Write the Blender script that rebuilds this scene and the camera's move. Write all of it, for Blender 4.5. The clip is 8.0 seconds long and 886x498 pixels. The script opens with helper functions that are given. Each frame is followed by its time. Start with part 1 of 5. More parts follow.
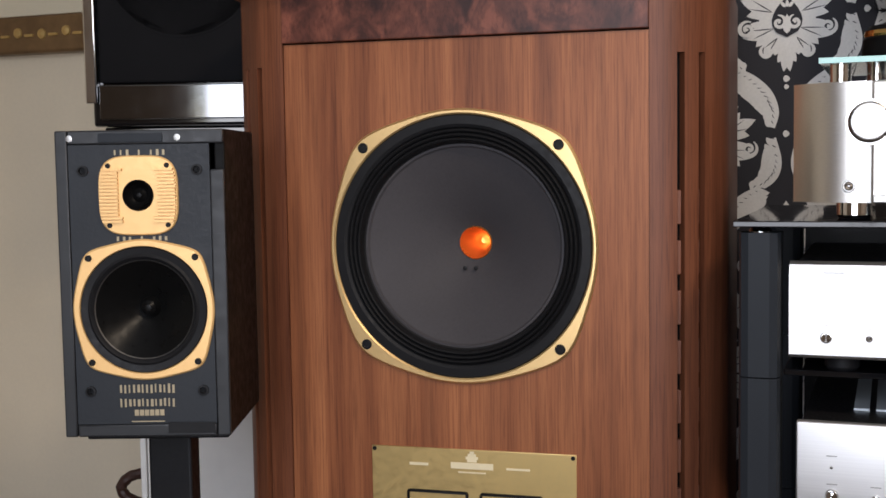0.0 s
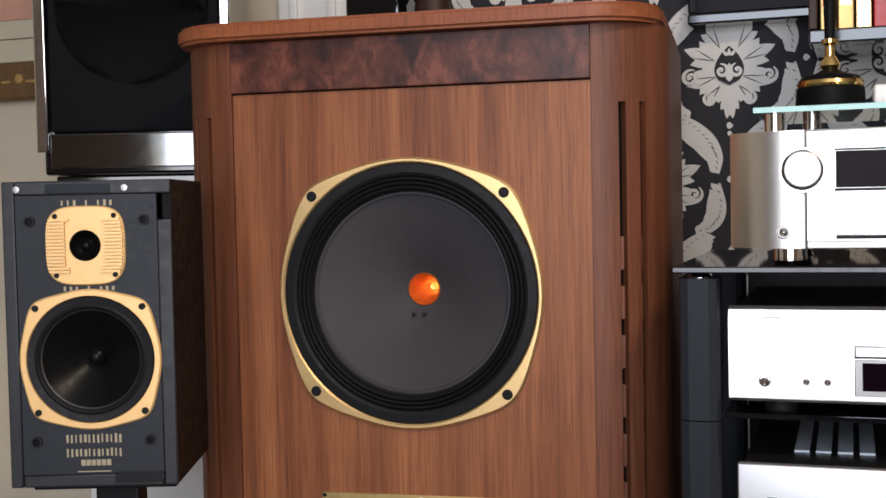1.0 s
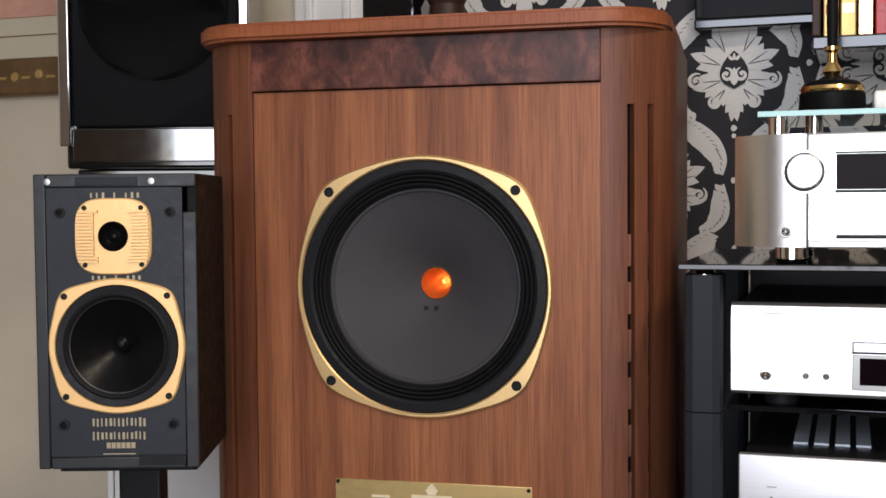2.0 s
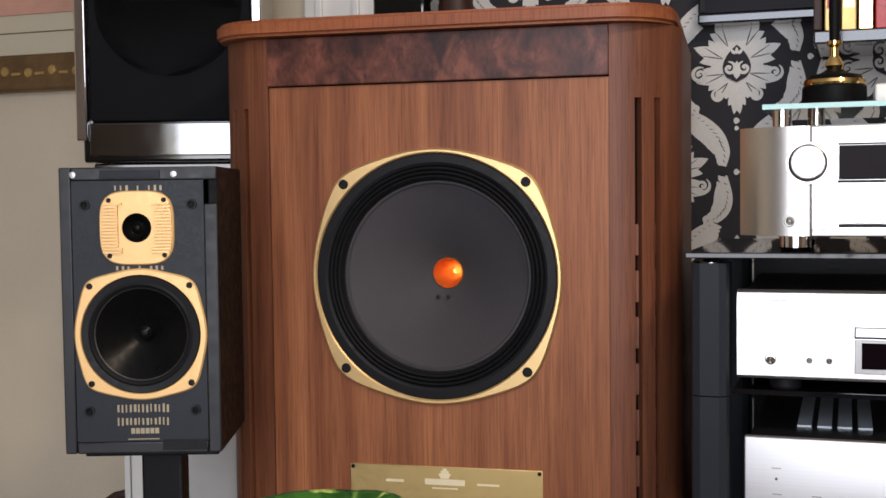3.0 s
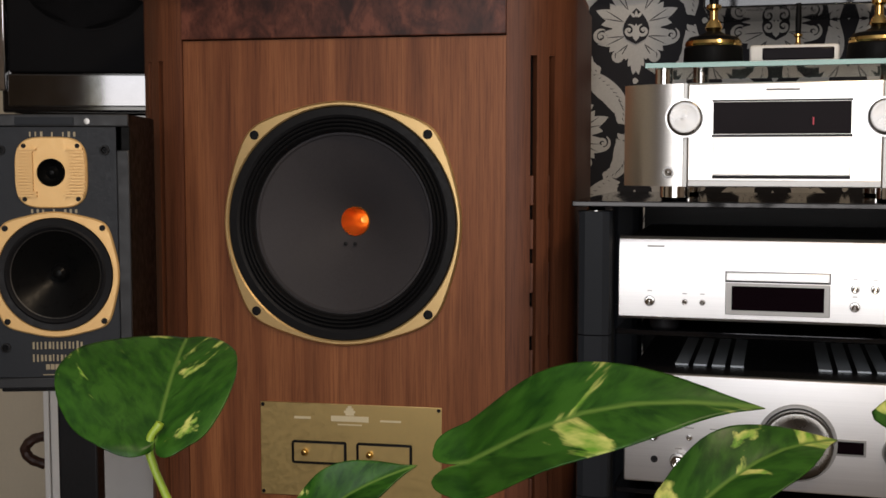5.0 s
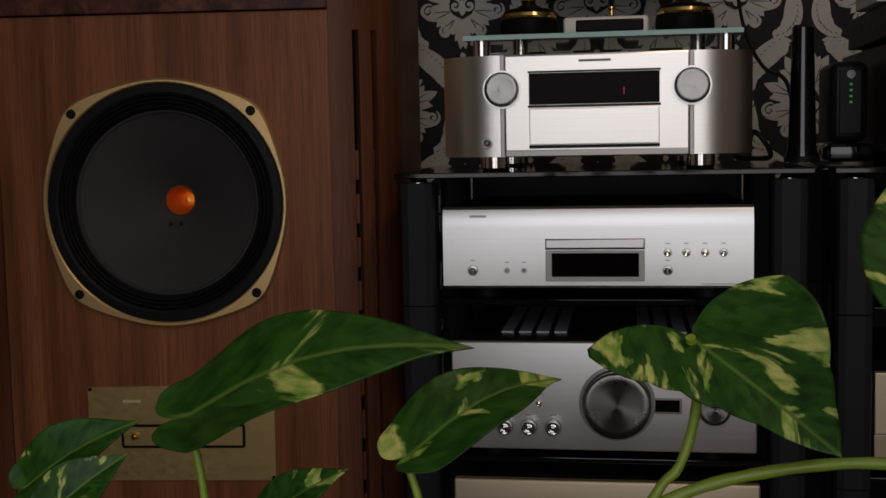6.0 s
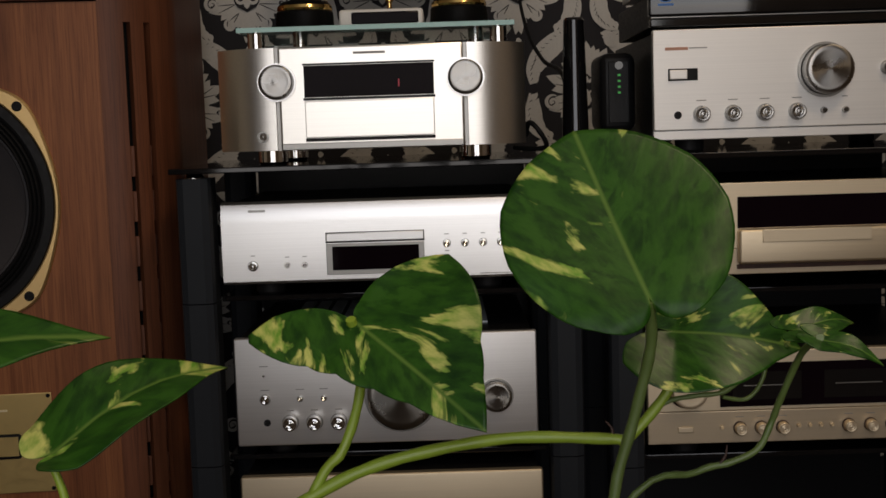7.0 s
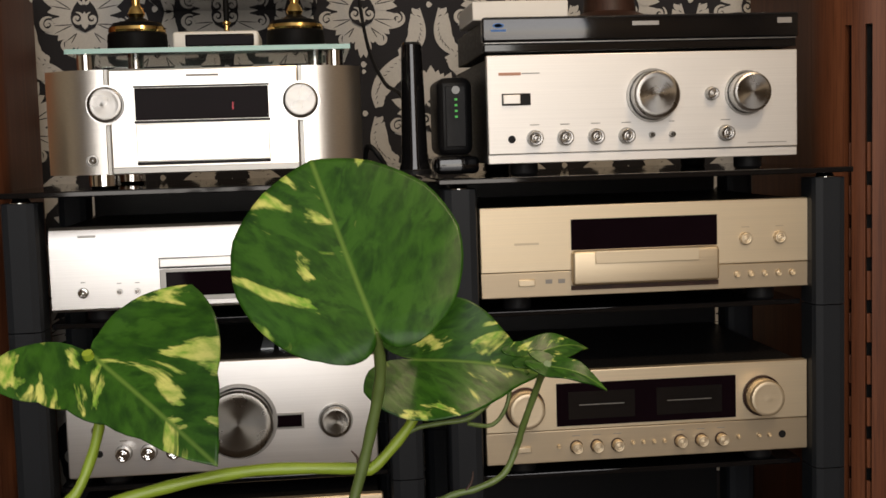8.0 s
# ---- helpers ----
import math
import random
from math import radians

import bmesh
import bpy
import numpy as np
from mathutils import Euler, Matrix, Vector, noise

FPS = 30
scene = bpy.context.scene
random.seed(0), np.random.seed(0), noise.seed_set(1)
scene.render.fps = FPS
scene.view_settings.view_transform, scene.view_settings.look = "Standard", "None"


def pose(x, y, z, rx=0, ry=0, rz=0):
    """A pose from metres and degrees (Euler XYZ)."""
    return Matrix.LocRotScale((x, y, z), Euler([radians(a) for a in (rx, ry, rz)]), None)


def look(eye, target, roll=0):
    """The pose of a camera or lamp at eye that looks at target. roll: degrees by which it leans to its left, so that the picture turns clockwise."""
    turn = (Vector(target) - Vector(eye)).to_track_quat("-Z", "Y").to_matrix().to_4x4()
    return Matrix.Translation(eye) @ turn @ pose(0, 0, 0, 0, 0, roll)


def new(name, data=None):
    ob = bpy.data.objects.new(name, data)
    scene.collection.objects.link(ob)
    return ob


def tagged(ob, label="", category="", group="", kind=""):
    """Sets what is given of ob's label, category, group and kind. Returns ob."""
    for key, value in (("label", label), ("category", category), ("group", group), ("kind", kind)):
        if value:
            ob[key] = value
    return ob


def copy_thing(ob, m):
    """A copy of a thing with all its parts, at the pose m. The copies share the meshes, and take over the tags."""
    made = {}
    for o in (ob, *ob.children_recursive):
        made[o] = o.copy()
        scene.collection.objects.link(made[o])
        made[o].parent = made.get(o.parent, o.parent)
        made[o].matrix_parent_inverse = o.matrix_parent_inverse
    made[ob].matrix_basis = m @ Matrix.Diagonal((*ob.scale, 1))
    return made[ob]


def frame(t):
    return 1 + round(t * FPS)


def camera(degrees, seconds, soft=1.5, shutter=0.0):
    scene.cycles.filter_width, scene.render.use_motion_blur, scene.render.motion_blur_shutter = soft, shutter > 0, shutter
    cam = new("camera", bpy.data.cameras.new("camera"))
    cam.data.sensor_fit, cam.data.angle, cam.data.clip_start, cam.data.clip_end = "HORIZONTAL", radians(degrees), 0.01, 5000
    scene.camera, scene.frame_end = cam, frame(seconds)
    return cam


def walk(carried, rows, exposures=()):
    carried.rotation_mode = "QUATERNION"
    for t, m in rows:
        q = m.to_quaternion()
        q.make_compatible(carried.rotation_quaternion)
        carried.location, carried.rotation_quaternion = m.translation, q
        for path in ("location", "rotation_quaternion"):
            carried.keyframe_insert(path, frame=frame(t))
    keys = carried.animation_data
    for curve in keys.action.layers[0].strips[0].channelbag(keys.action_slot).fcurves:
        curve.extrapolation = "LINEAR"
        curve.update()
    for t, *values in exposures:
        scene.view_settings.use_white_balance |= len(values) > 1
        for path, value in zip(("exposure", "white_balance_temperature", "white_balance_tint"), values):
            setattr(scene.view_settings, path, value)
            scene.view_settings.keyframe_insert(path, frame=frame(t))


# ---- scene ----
cam = camera(40.9, 8.0, soft=1.6)
PATH = [
    (0, (0.071, -1.481, 0.88), (-0.634, 0.384, 0.729), -0.9),
    (0.5, (0.083, -1.475, 0.885), (-0.56, 0.415, 0.761), -2.5),
    (1, (0.1, -1.491, 0.888), (-0.549, 0.399, 0.806), -1.2),
    (1.5, (0.105, -1.521, 0.886), (-0.561, 0.363, 0.8), -0.8),
    (2.8, (0.094, -1.594, 0.885), (-0.522, 0.307, 0.805), 0.1),
    (3, (0.095, -1.603, 0.883), (-0.55, 0.288, 0.788), -0.7),
    (3.5, (0.107, -1.622, 0.88), (-0.526, 0.271, 0.761), -1.6),
    (4, (0.13, -1.641, 0.87), (-0.473, 0.26, 0.725), -1.1),
    (5.3, (0.181, -1.686, 0.862), (-0.323, 0.243, 0.705), 0.0),
    (5.5, (0.19, -1.686, 0.86), (-0.272, 0.253, 0.701), -0.3),
    (6, (0.217, -1.678, 0.853), (-0.088, 0.289, 0.663), -1.1),
    (6.5, (0.247, -1.671, 0.849), (0.101, 0.314, 0.652), -1.4),
    (7, (0.275, -1.666, 0.846), (0.267, 0.324, 0.643), -1.8),
    (7.5, (0.298, -1.667, 0.844), (0.412, 0.32, 0.642), -1.9),
    (8, (0.32, -1.666, 0.847), (0.532, 0.315, 0.674), -1.7),
]
EXPO = [(0.0, 0.40, 5550, 12), (3.5, 0.38, 5650, 13), (4.2, 0.28, 5800, 13), (5.3, -0.8, 6150, 12), (5.5, -1.0, 6150, 12), (6.0, -1.95, 6050, 14),
        (6.5, -2.15, 6150, 13), (7.0, -1.4, 6250, 12), (7.5, -0.6, 6400, 11), (8.0, -0.45, 6550, 11)]
walk(cam, [(t, look(eye, target, roll)) for t, eye, target, roll in PATH], EXPO)

# ---- world and light ----
world = bpy.data.worlds.new("daylight")
world.use_nodes = True
scene.world = world
wn = world.node_tree.nodes
sky = wn.new("ShaderNodeTexSky")
sky.sky_type, sky.sun_disc = "NISHITA", False
sky.sun_elevation, sky.sun_rotation = radians(35), radians(150)
world.node_tree.links.new(sky.outputs[0], wn["Background"].inputs[0])
wn["Background"].inputs[1].default_value = 0.1


def area_lamp(name, m, w, h, power, colour):
    d = bpy.data.lights.new(name, "AREA")
    d.shape, d.size, d.size_y, d.energy, d.color = "RECTANGLE", w, h, power, colour
    ob = new(name, d)
    ob.matrix_world = m
    return ob


SOUTH = -2.75
WIN_X0, WIN_X1, WIN_Z0, WIN_Z1 = -0.6, 1.1, 0.3, 2.15
area_lamp("window_light", look((0.25, SOUTH + 0.05, 1.22), (0.25, 0, 1.15)), 1.6, 1.75, 43, (1.0, 0.95, 0.90))
# Unseen warm lamp overhead, added to brighten the right-hand loudspeaker.
area_lamp("added_warm_fill", look((1.0, -1.5, 2.32), (1.0, -1.3, 0)), 0.4, 0.4, 34, (1.0, 0.75, 0.48))


# ---- materials ----
def material(name, colour, rough=0.5, metal=0.0, coat=0.0):
    m = bpy.data.materials.new(name)
    m.use_nodes = True
    b = m.node_tree.nodes["Principled BSDF"]
    b.inputs["Base Color"].default_value = (*colour, 1)
    b.inputs["Roughness"].default_value = rough
    b.inputs["Metallic"].default_value = metal
    b.inputs["Coat Weight"].default_value = coat
    b.inputs["Coat Roughness"].default_value = 0.08
    return m


def nd(m, kind, **values):
    n = m.node_tree.nodes.new(kind)
    for key, value in values.items():
        n.inputs[key.replace("_", " ")].default_value = value
    return n


def link(m, a, b):
    m.node_tree.links.new(a, b)


def coords(m, scale, rot=(0, 0, 0), source="Object"):
    tc = nd(m, "ShaderNodeTexCoord")
    mp = nd(m, "ShaderNodeMapping", Scale=scale, Rotation=rot)
    link(m, tc.outputs[source], mp.inputs[0])
    return mp.outputs[0]


def ramp(m, value, stops):
    r = nd(m, "ShaderNodeValToRGB")
    e = r.color_ramp.elements
    for n, (at, c) in enumerate(stops):
        el = e[n] if n < 2 else e.new(at)
        el.position, el.color = at, (*c, 1)
    link(m, value, r.inputs[0])
    return r.outputs[0]


def mix(m, f, a, b, mode="MIX"):
    n = m.node_tree.nodes.new("ShaderNodeMix")
    n.data_type, n.blend_type = "RGBA", mode
    for s, v in ((n.inputs[0], f), (n.inputs[6], a), (n.inputs[7], b)):
        if hasattr(v, "is_linked"):
            link(m, v, s)
        else:
            s.default_value = v if isinstance(v, float) else (*v, 1)
    return n.outputs[2]


def bumped(m, height, strength, distance=0.001):
    b = nd(m, "ShaderNodeBump", Strength=strength, Distance=distance)
    link(m, height, b.inputs["Height"])
    link(m, b.outputs[0], m.node_tree.nodes["Principled BSDF"].inputs["Normal"])


def bsdf(m):
    return m.node_tree.nodes["Principled BSDF"]


def grainy(name, colour, rough, metal=0.0, scale=60, vary=0.15, bump=0.1, coat=0.0):
    """A plain surface with fine grain and broad, faint unevenness."""
    m = material(name, colour, rough, metal, coat)
    v = coords(m, (1, 1, 1))
    big, fine = nd(m, "ShaderNodeTexNoise", Scale=5.0, Detail=4.0), nd(m, "ShaderNodeTexNoise", Scale=float(scale), Detail=6.0)
    link(m, v, big.inputs[0]), link(m, v, fine.inputs[0])
    lo = tuple(c * (1 - vary) for c in colour)
    hi = tuple(min(1, c * (1 + vary)) for c in colour)
    link(m, ramp(m, mix(m, 0.4, big.outputs[0], fine.outputs[0]), [(0.3, lo), (0.7, hi)]), bsdf(m).inputs["Base Color"])
    rr = nd(m, "ShaderNodeMapRange")
    rr.inputs["From Min"].default_value, rr.inputs["From Max"].default_value = 0.3, 0.7
    rr.inputs["To Min"].default_value, rr.inputs["To Max"].default_value = rough * 0.8, min(1, rough * 1.2)
    link(m, fine.outputs[0], rr.inputs[0]), link(m, rr.outputs[0], bsdf(m).inputs["Roughness"])
    bumped(m, fine.outputs[0], bump)
    return m


def dull(m, level):
    bsdf(m).inputs["Specular IOR Level"].default_value = level
    return m


def wood(name, dark, mid, light, stretch=(9, 9, 0.5), rough=0.42, burl=False):
    m = material(name, mid, rough + 0.06, 0, 0.0)
    bsdf(m).inputs["Specular IOR Level"].default_value = 0.3
    v = coords(m, stretch)
    warp = nd(m, "ShaderNodeTexNoise", Scale=1.6, Detail=3.0, Distortion=1.2 if burl else 0.5)
    bands = nd(m, "ShaderNodeTexNoise", Scale=2.6 if burl else 2.4, Detail=3.0 if burl else 7.0, Roughness=0.62, Distortion=0.7 if burl else 0.5)
    fine = nd(m, "ShaderNodeTexNoise", Scale=26.0, Detail=5.0, Roughness=0.7)
    for n in (warp, bands):
        link(m, v, n.inputs[0])
    link(m, coords(m, (16, 16, 0.35) if not burl else (8, 8, 3)), fine.inputs[0])
    tone = ramp(m, bands.outputs[0], [(0.36, dark), (0.64, light), (0.5, mid)])
    if not burl:
        streak = nd(m, "ShaderNodeTexNoise", Scale=1.0, Detail=6.0, Roughness=0.68, Distortion=0.8)
        link(m, coords(m, (52, 52, 1.1) if stretch[0] > 1 else (1.1, 52, 52)), streak.inputs[0])
        tone = mix(m, 0.45, tone, ramp(m, streak.outputs[0], [(0.34, dark), (0.66, light), (0.48, mid)]))
    tone = mix(m, 0.3, tone, ramp(m, warp.outputs[0], [(0.3, dark), (0.7, light)]))
    pores = ramp(m, fine.outputs[0], [(0.36, (0.55, 0.5, 0.48)), (0.52, (1, 1, 1))])
    link(m, mix(m, 0.75, tone, pores, "MULTIPLY"), bsdf(m).inputs["Base Color"])
    bumped(m, fine.outputs[0], 0.12)
    return m


def brushed(name, colour, rough=0.32, along="x"):
    m = material(name, colour, rough, 1.0)
    v = coords(m, (3, 300, 900) if along == "x" else (30, 30, 30))
    n = nd(m, "ShaderNodeTexNoise", Scale=1.0, Detail=4.0)
    link(m, v, n.inputs[0])
    link(m, ramp(m, n.outputs[0], [(0.3, tuple(c * 0.93 for c in colour)), (0.7, colour)]), bsdf(m).inputs["Base Color"])
    rr = nd(m, "ShaderNodeMapRange")
    rr.inputs["To Min"].default_value, rr.inputs["To Max"].default_value = rough * 0.85, rough * 1.15
    link(m, n.outputs[0], rr.inputs[0]), link(m, rr.outputs[0], bsdf(m).inputs["Roughness"])
    bumped(m, n.outputs[0], 0.02 if along == "x" else 0.0, 0.0003)
    return m


WALNUT = wood("walnut_veneer", (0.110, 0.033, 0.013), (0.25, 0.085, 0.031), (0.41, 0.162, 0.062))
WALNUT_DARK = wood("walnut_solid", (0.075, 0.024, 0.011), (0.150, 0.050, 0.022), (0.22, 0.080, 0.035))
WALNUT_CAP = wood("walnut_cap", (0.15, 0.040, 0.014), (0.27, 0.080, 0.028), (0.37, 0.125, 0.045), (0.6, 9, 9))
BURL = wood("burl_veneer", (0.020, 0.006, 0.005), (0.085, 0.027, 0.017), (0.21, 0.070, 0.042), (9, 9, 6), 0.36, True)
GOLD = grainy("gold_anodised", (0.80, 0.56, 0.25), 0.42, 0.85, 300, 0.06, 0.05)
GOLD_PLASTIC = grainy("gold_painted", (0.78, 0.50, 0.20), 0.45, 0.35, 200, 0.06, 0.08)
BRASS = grainy("brass_plaque", (0.60, 0.44, 0.18), 0.48, 0.9, 150, 0.10, 0.04)
BRASS_BRIGHT = grainy("polished_brass", (0.90, 0.62, 0.22), 0.14, 1.0, 80, 0.08, 0.03)
BRASS_PRINT = grainy("pale_brass_print", (0.85, 0.74, 0.48), 0.5, 0.4, 80, 0.05, 0.02)
BAFFLE_PRINT = grainy("worn_gold_print", (0.36, 0.30, 0.19), 0.5, 0.2, 300, 0.3, 0.02)
COPPER = grainy("copper_horn", (0.95, 0.46, 0.09), 0.3, 0.85, 20, 0.05, 0.0)
CONE = grainy("paper_cone", (0.056, 0.052, 0.055), 0.62, 0, 240, 0.18, 0.25)
RUBBER = grainy("black_rubber", (0.010, 0.010, 0.011), 0.55, 0, 120, 0.2, 0.08)
BLACK_CONE = grainy("glossy_black_cone", (0.004, 0.004, 0.004), 0.32, 0, 120, 0.2, 0.02)
BLACK_VINYL = grainy("blue_black_vinyl", (0.020, 0.023, 0.028), 0.5, 0, 260, 0.2, 0.2)
WORN_TRIM = grainy("worn_black_trim", (0.011, 0.012, 0.014), 0.5, 0, 60, 0.45, 0.2)
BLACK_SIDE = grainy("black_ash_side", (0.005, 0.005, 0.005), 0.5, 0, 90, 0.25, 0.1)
BLACK_METAL = grainy("black_chassis", (0.010, 0.010, 0.011), 0.38, 0.2, 200, 0.2, 0.08)
BLACK_GLOSS = grainy("piano_black", (0.006, 0.006, 0.007), 0.06, 0, 40, 0.2, 0.01, 0.6)
BLACK_GLASS = grainy("black_glass", (0.006, 0.006, 0.007), 0.05, 0, 20, 0.2, 0.005)
GRILLE = grainy("black_cloth", (0.010, 0.010, 0.011), 0.9, 0, 500, 0.25, 0.3)
POST = grainy("anthracite_metal", (0.019, 0.022, 0.027), 0.45, 0.0, 400, 0.1, 0.06)
CHROME = grainy("chrome", (0.82, 0.82, 0.82), 0.09, 1.0, 50, 0.04, 0.01)
BLACK_CHROME = grainy("dark_chrome", (0.20, 0.20, 0.21), 0.06, 1.0, 50, 0.06, 0.01)
SILVER = brushed("brushed_silver", (0.88, 0.87, 0.86), 0.35)
SILVER_SATIN = brushed("satin_silver", (0.88, 0.87, 0.86), 0.47)
SILVER_WARM = brushed("warm_silver", (0.88, 0.85, 0.80), 0.33)
SILVER_PALE = brushed("pale_silver", (0.86, 0.84, 0.81), 0.52)
SILVER_DARK = brushed("grey_trim", (0.40, 0.39, 0.37), 0.4)
KNOB_DARK = brushed("dark_turned_knob", (0.30, 0.285, 0.26), 0.28, "all")
KNOB = brushed("turned_knob", (0.36, 0.347, 0.33), 0.28, "all")
CHAMPAGNE = brushed("champagne_gold", (0.84, 0.72, 0.53), 0.52)
CHAMPAGNE_DK = brushed("champagne_strip", (0.62, 0.52, 0.38), 0.52)
DISPLAY = grainy("display_glass", (0.006, 0.003, 0.005), 0.06, 0, 30, 0.2, 0.005)
WHITE_PAINT = grainy("white_gloss_paint", (0.78, 0.76, 0.72), 0.35, 0, 40, 0.04, 0.05)
WHITE_PLASTIC = grainy("white_plastic", (0.80, 0.79, 0.76), 0.4, 0, 80, 0.03, 0.03)
CREAM = grainy("cream_wall_paint", (0.66, 0.58, 0.44), 0.7, 0, 120, 0.06, 0.15)
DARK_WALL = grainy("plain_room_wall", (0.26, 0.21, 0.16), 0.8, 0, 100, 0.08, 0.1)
CEIL = grainy("ceiling_paint", (0.75, 0.73, 0.69), 0.85, 0, 80, 0.04, 0.1)
CARPET = grainy("brown_carpet", (0.075, 0.058, 0.044), 0.95, 0, 350, 0.35, 0.6)
PAPER = grainy("charcoal_wallpaper", (0.030, 0.029, 0.033), 0.75, 0, 300, 0.15, 0.15)
PRINT = grainy("silver_grey_print", (0.62, 0.60, 0.56), 0.6, 0, 260, 0.14, 0.2)
FRAME_GOLD = grainy("old_gilt_wood", (0.16, 0.095, 0.04), 0.45, 0.4, 45, 0.5, 0.6)
GILT = grainy("gilt_ornament", (0.55, 0.38, 0.14), 0.4, 0.7, 60, 0.3, 0.3)
MAT_BOARD = grainy("picture_mount", (0.60, 0.54, 0.40), 0.85, 0, 150, 0.05, 0.05)
SALMON = grainy("picture_salmon", (0.60, 0.33, 0.24), 0.85, 0, 30, 0.2, 0.05)
VENT = grainy("vent_strip_reflection", (0.62, 0.66, 0.68), 0.4, 0.3, 60, 0.06, 0.05)
RED = grainy("red_spine", (0.45, 0.02, 0.015), 0.35, 0, 60, 0.2, 0.1)
DARK_WOOD = wood("dark_ornament_wood", (0.02, 0.010, 0.006), (0.04, 0.018, 0.012), (0.07, 0.03, 0.02))
TERRACOTTA = grainy("grey_planter", (0.10, 0.09, 0.08), 0.7, 0, 60, 0.15, 0.2)
SOIL = grainy("potting_soil", (0.03, 0.02, 0.014), 0.95, 0, 120, 0.4, 0.8)
STEM = grainy("green_stem", (0.20, 0.28, 0.022), 0.4, 0, 90, 0.25, 0.15)
STEM_DARK = grainy("dark_green_stem", (0.075, 0.11, 0.025), 0.45, 0, 90, 0.3, 0.2)
BLUE = grainy("blue_disc_mark", (0.03, 0.14, 0.45), 0.4, 0, 60, 0.05, 0.02)
GREY_PRINT = grainy("grey_print", (0.28, 0.27, 0.26), 0.5, 0, 60, 0.05, 0.02)

for dim, level in ((CONE, 0.15), (RUBBER, 0.2), (BLACK_CONE, 0.10), (BLACK_VINYL, 0.25), (BLACK_SIDE, 0.08), (BLACK_METAL, 0.15), (GRILLE, 0.05), (PAPER, 0.2), (POST, 0.14), (DISPLAY, 0.04), (CARPET, 0.1)):
    dull(dim, level)
bsdf(BLACK_METAL).inputs["Metallic"].default_value = 0.0
for turned in (KNOB, KNOB_DARK):
    tan = nd(turned, "ShaderNodeTangent")
    tan.direction_type, tan.axis = "RADIAL", "Y"
    link(turned, tan.outputs[0], bsdf(turned).inputs["Tangent"])
    bsdf(turned).inputs["Anisotropic"].default_value = 0.85

GLASS = material("green_edge_glass", (0.62, 0.86, 0.80), 0.03)
bsdf(GLASS).inputs["Transmission Weight"].default_value = 0.9
GLASS_EDGE = grainy("glass_edge", (0.20, 0.42, 0.38), 0.15, 0, 30, 0.1, 0.02, 0.5)

LED = material("green_led", (0.05, 0.6, 0.08), 0.4)
bsdf(LED).inputs["Emission Color"].default_value = (0.2, 1.0, 0.15, 1)
bsdf(LED).inputs["Emission Strength"].default_value = 0.2
RED_LED = material("red_display_glow", (0.3, 0.01, 0.02), 0.4)
bsdf(RED_LED).inputs["Emission Color"].default_value = (1.0, 0.05, 0.1, 1)
bsdf(RED_LED).inputs["Emission Strength"].default_value = 0.35


def leaf_material(name, start):
    """Dark green blade with yellow-green streaks that run out along the side veins, and a pale midrib."""
    m = material(name, (0.04, 0.09, 0.02), 0.38, 0, 0.0)
    bsdf(m).inputs["Specular IOR Level"].default_value = 0.2
    uv = nd(m, "ShaderNodeTexCoord").outputs["UV"]
    mp = nd(m, "ShaderNodeMapping", Scale=(2.5, 2.6, 1), Rotation=(0, 0, 0))
    link(m, uv, mp.inputs[0])
    info = nd(m, "ShaderNodeObjectInfo")
    shift = nd(m, "ShaderNodeVectorMath")
    shift.operation = "ADD"
    link(m, mp.outputs[0], shift.inputs[0])
    cb = nd(m, "ShaderNodeCombineXYZ")
    mul = nd(m, "ShaderNodeMath")
    mul.operation = "MULTIPLY"
    mul.inputs[1].default_value = 37.0
    link(m, info.outputs["Random"], mul.inputs[0])
    link(m, mul.outputs[0], cb.inputs[2])
    link(m, cb.outputs[0], shift.inputs[1])
    n = nd(m, "ShaderNodeTexNoise", Scale=1.0, Detail=5.0, Roughness=0.55, Distortion=0.8)
    link(m, shift.outputs[0], n.inputs[0])
    base_n = nd(m, "ShaderNodeTexNoise", Scale=5.0, Detail=6.0)
    link(m, shift.outputs[0], base_n.inputs[0])
    green = ramp(m, base_n.outputs[0], [(0.3, (0.005, 0.026, 0.002)), (0.72, (0.021, 0.072, 0.005))])
    mask = ramp(m, n.outputs[0], [(start, (0, 0, 0)), (start + 0.04, (1, 1, 1))])
    pale = ramp(m, base_n.outputs[0], [(0.35, (0.10, 0.22, 0.02)), (0.64, (0.42, 0.42, 0.12))])
    half = nd(m, "ShaderNodeTexNoise", Scale=2.4, Detail=5.0, Roughness=0.6, Distortion=0.6)
    link(m, shift.outputs[0], half.inputs[0])
    flush = ramp(m, half.outputs[0], [(0.50, (0, 0, 0)), (0.62, (1, 1, 1))])
    green = mix(m, flush, green, (0.022, 0.072, 0.006))
    col = mix(m, mask, green, pale)
    sep = nd(m, "ShaderNodeSeparateXYZ")
    link(m, uv, sep.inputs[0])
    away = nd(m, "ShaderNodeMath")
    away.operation = "ABSOLUTE"
    link(m, sep.outputs[1], away.inputs[0])
    rib = ramp(m, away.outputs[0], [(0.003, (1, 1, 1)), (0.016, (0, 0, 0))])
    link(m, mix(m, rib, col, (0.07, 0.13, 0.02)), bsdf(m).inputs["Base Color"])
    bumped(m, base_n.outputs[0], 0.12, 0.001)
    bsdf(m).inputs["Subsurface Weight"].default_value = 0.0
    bsdf(m).inputs["Transmission Weight"].default_value = 0.0
    return m


LEAF, LEAF_RICH = leaf_material("green_leaf", 0.60), leaf_material("variegated_leaf", 0.515)


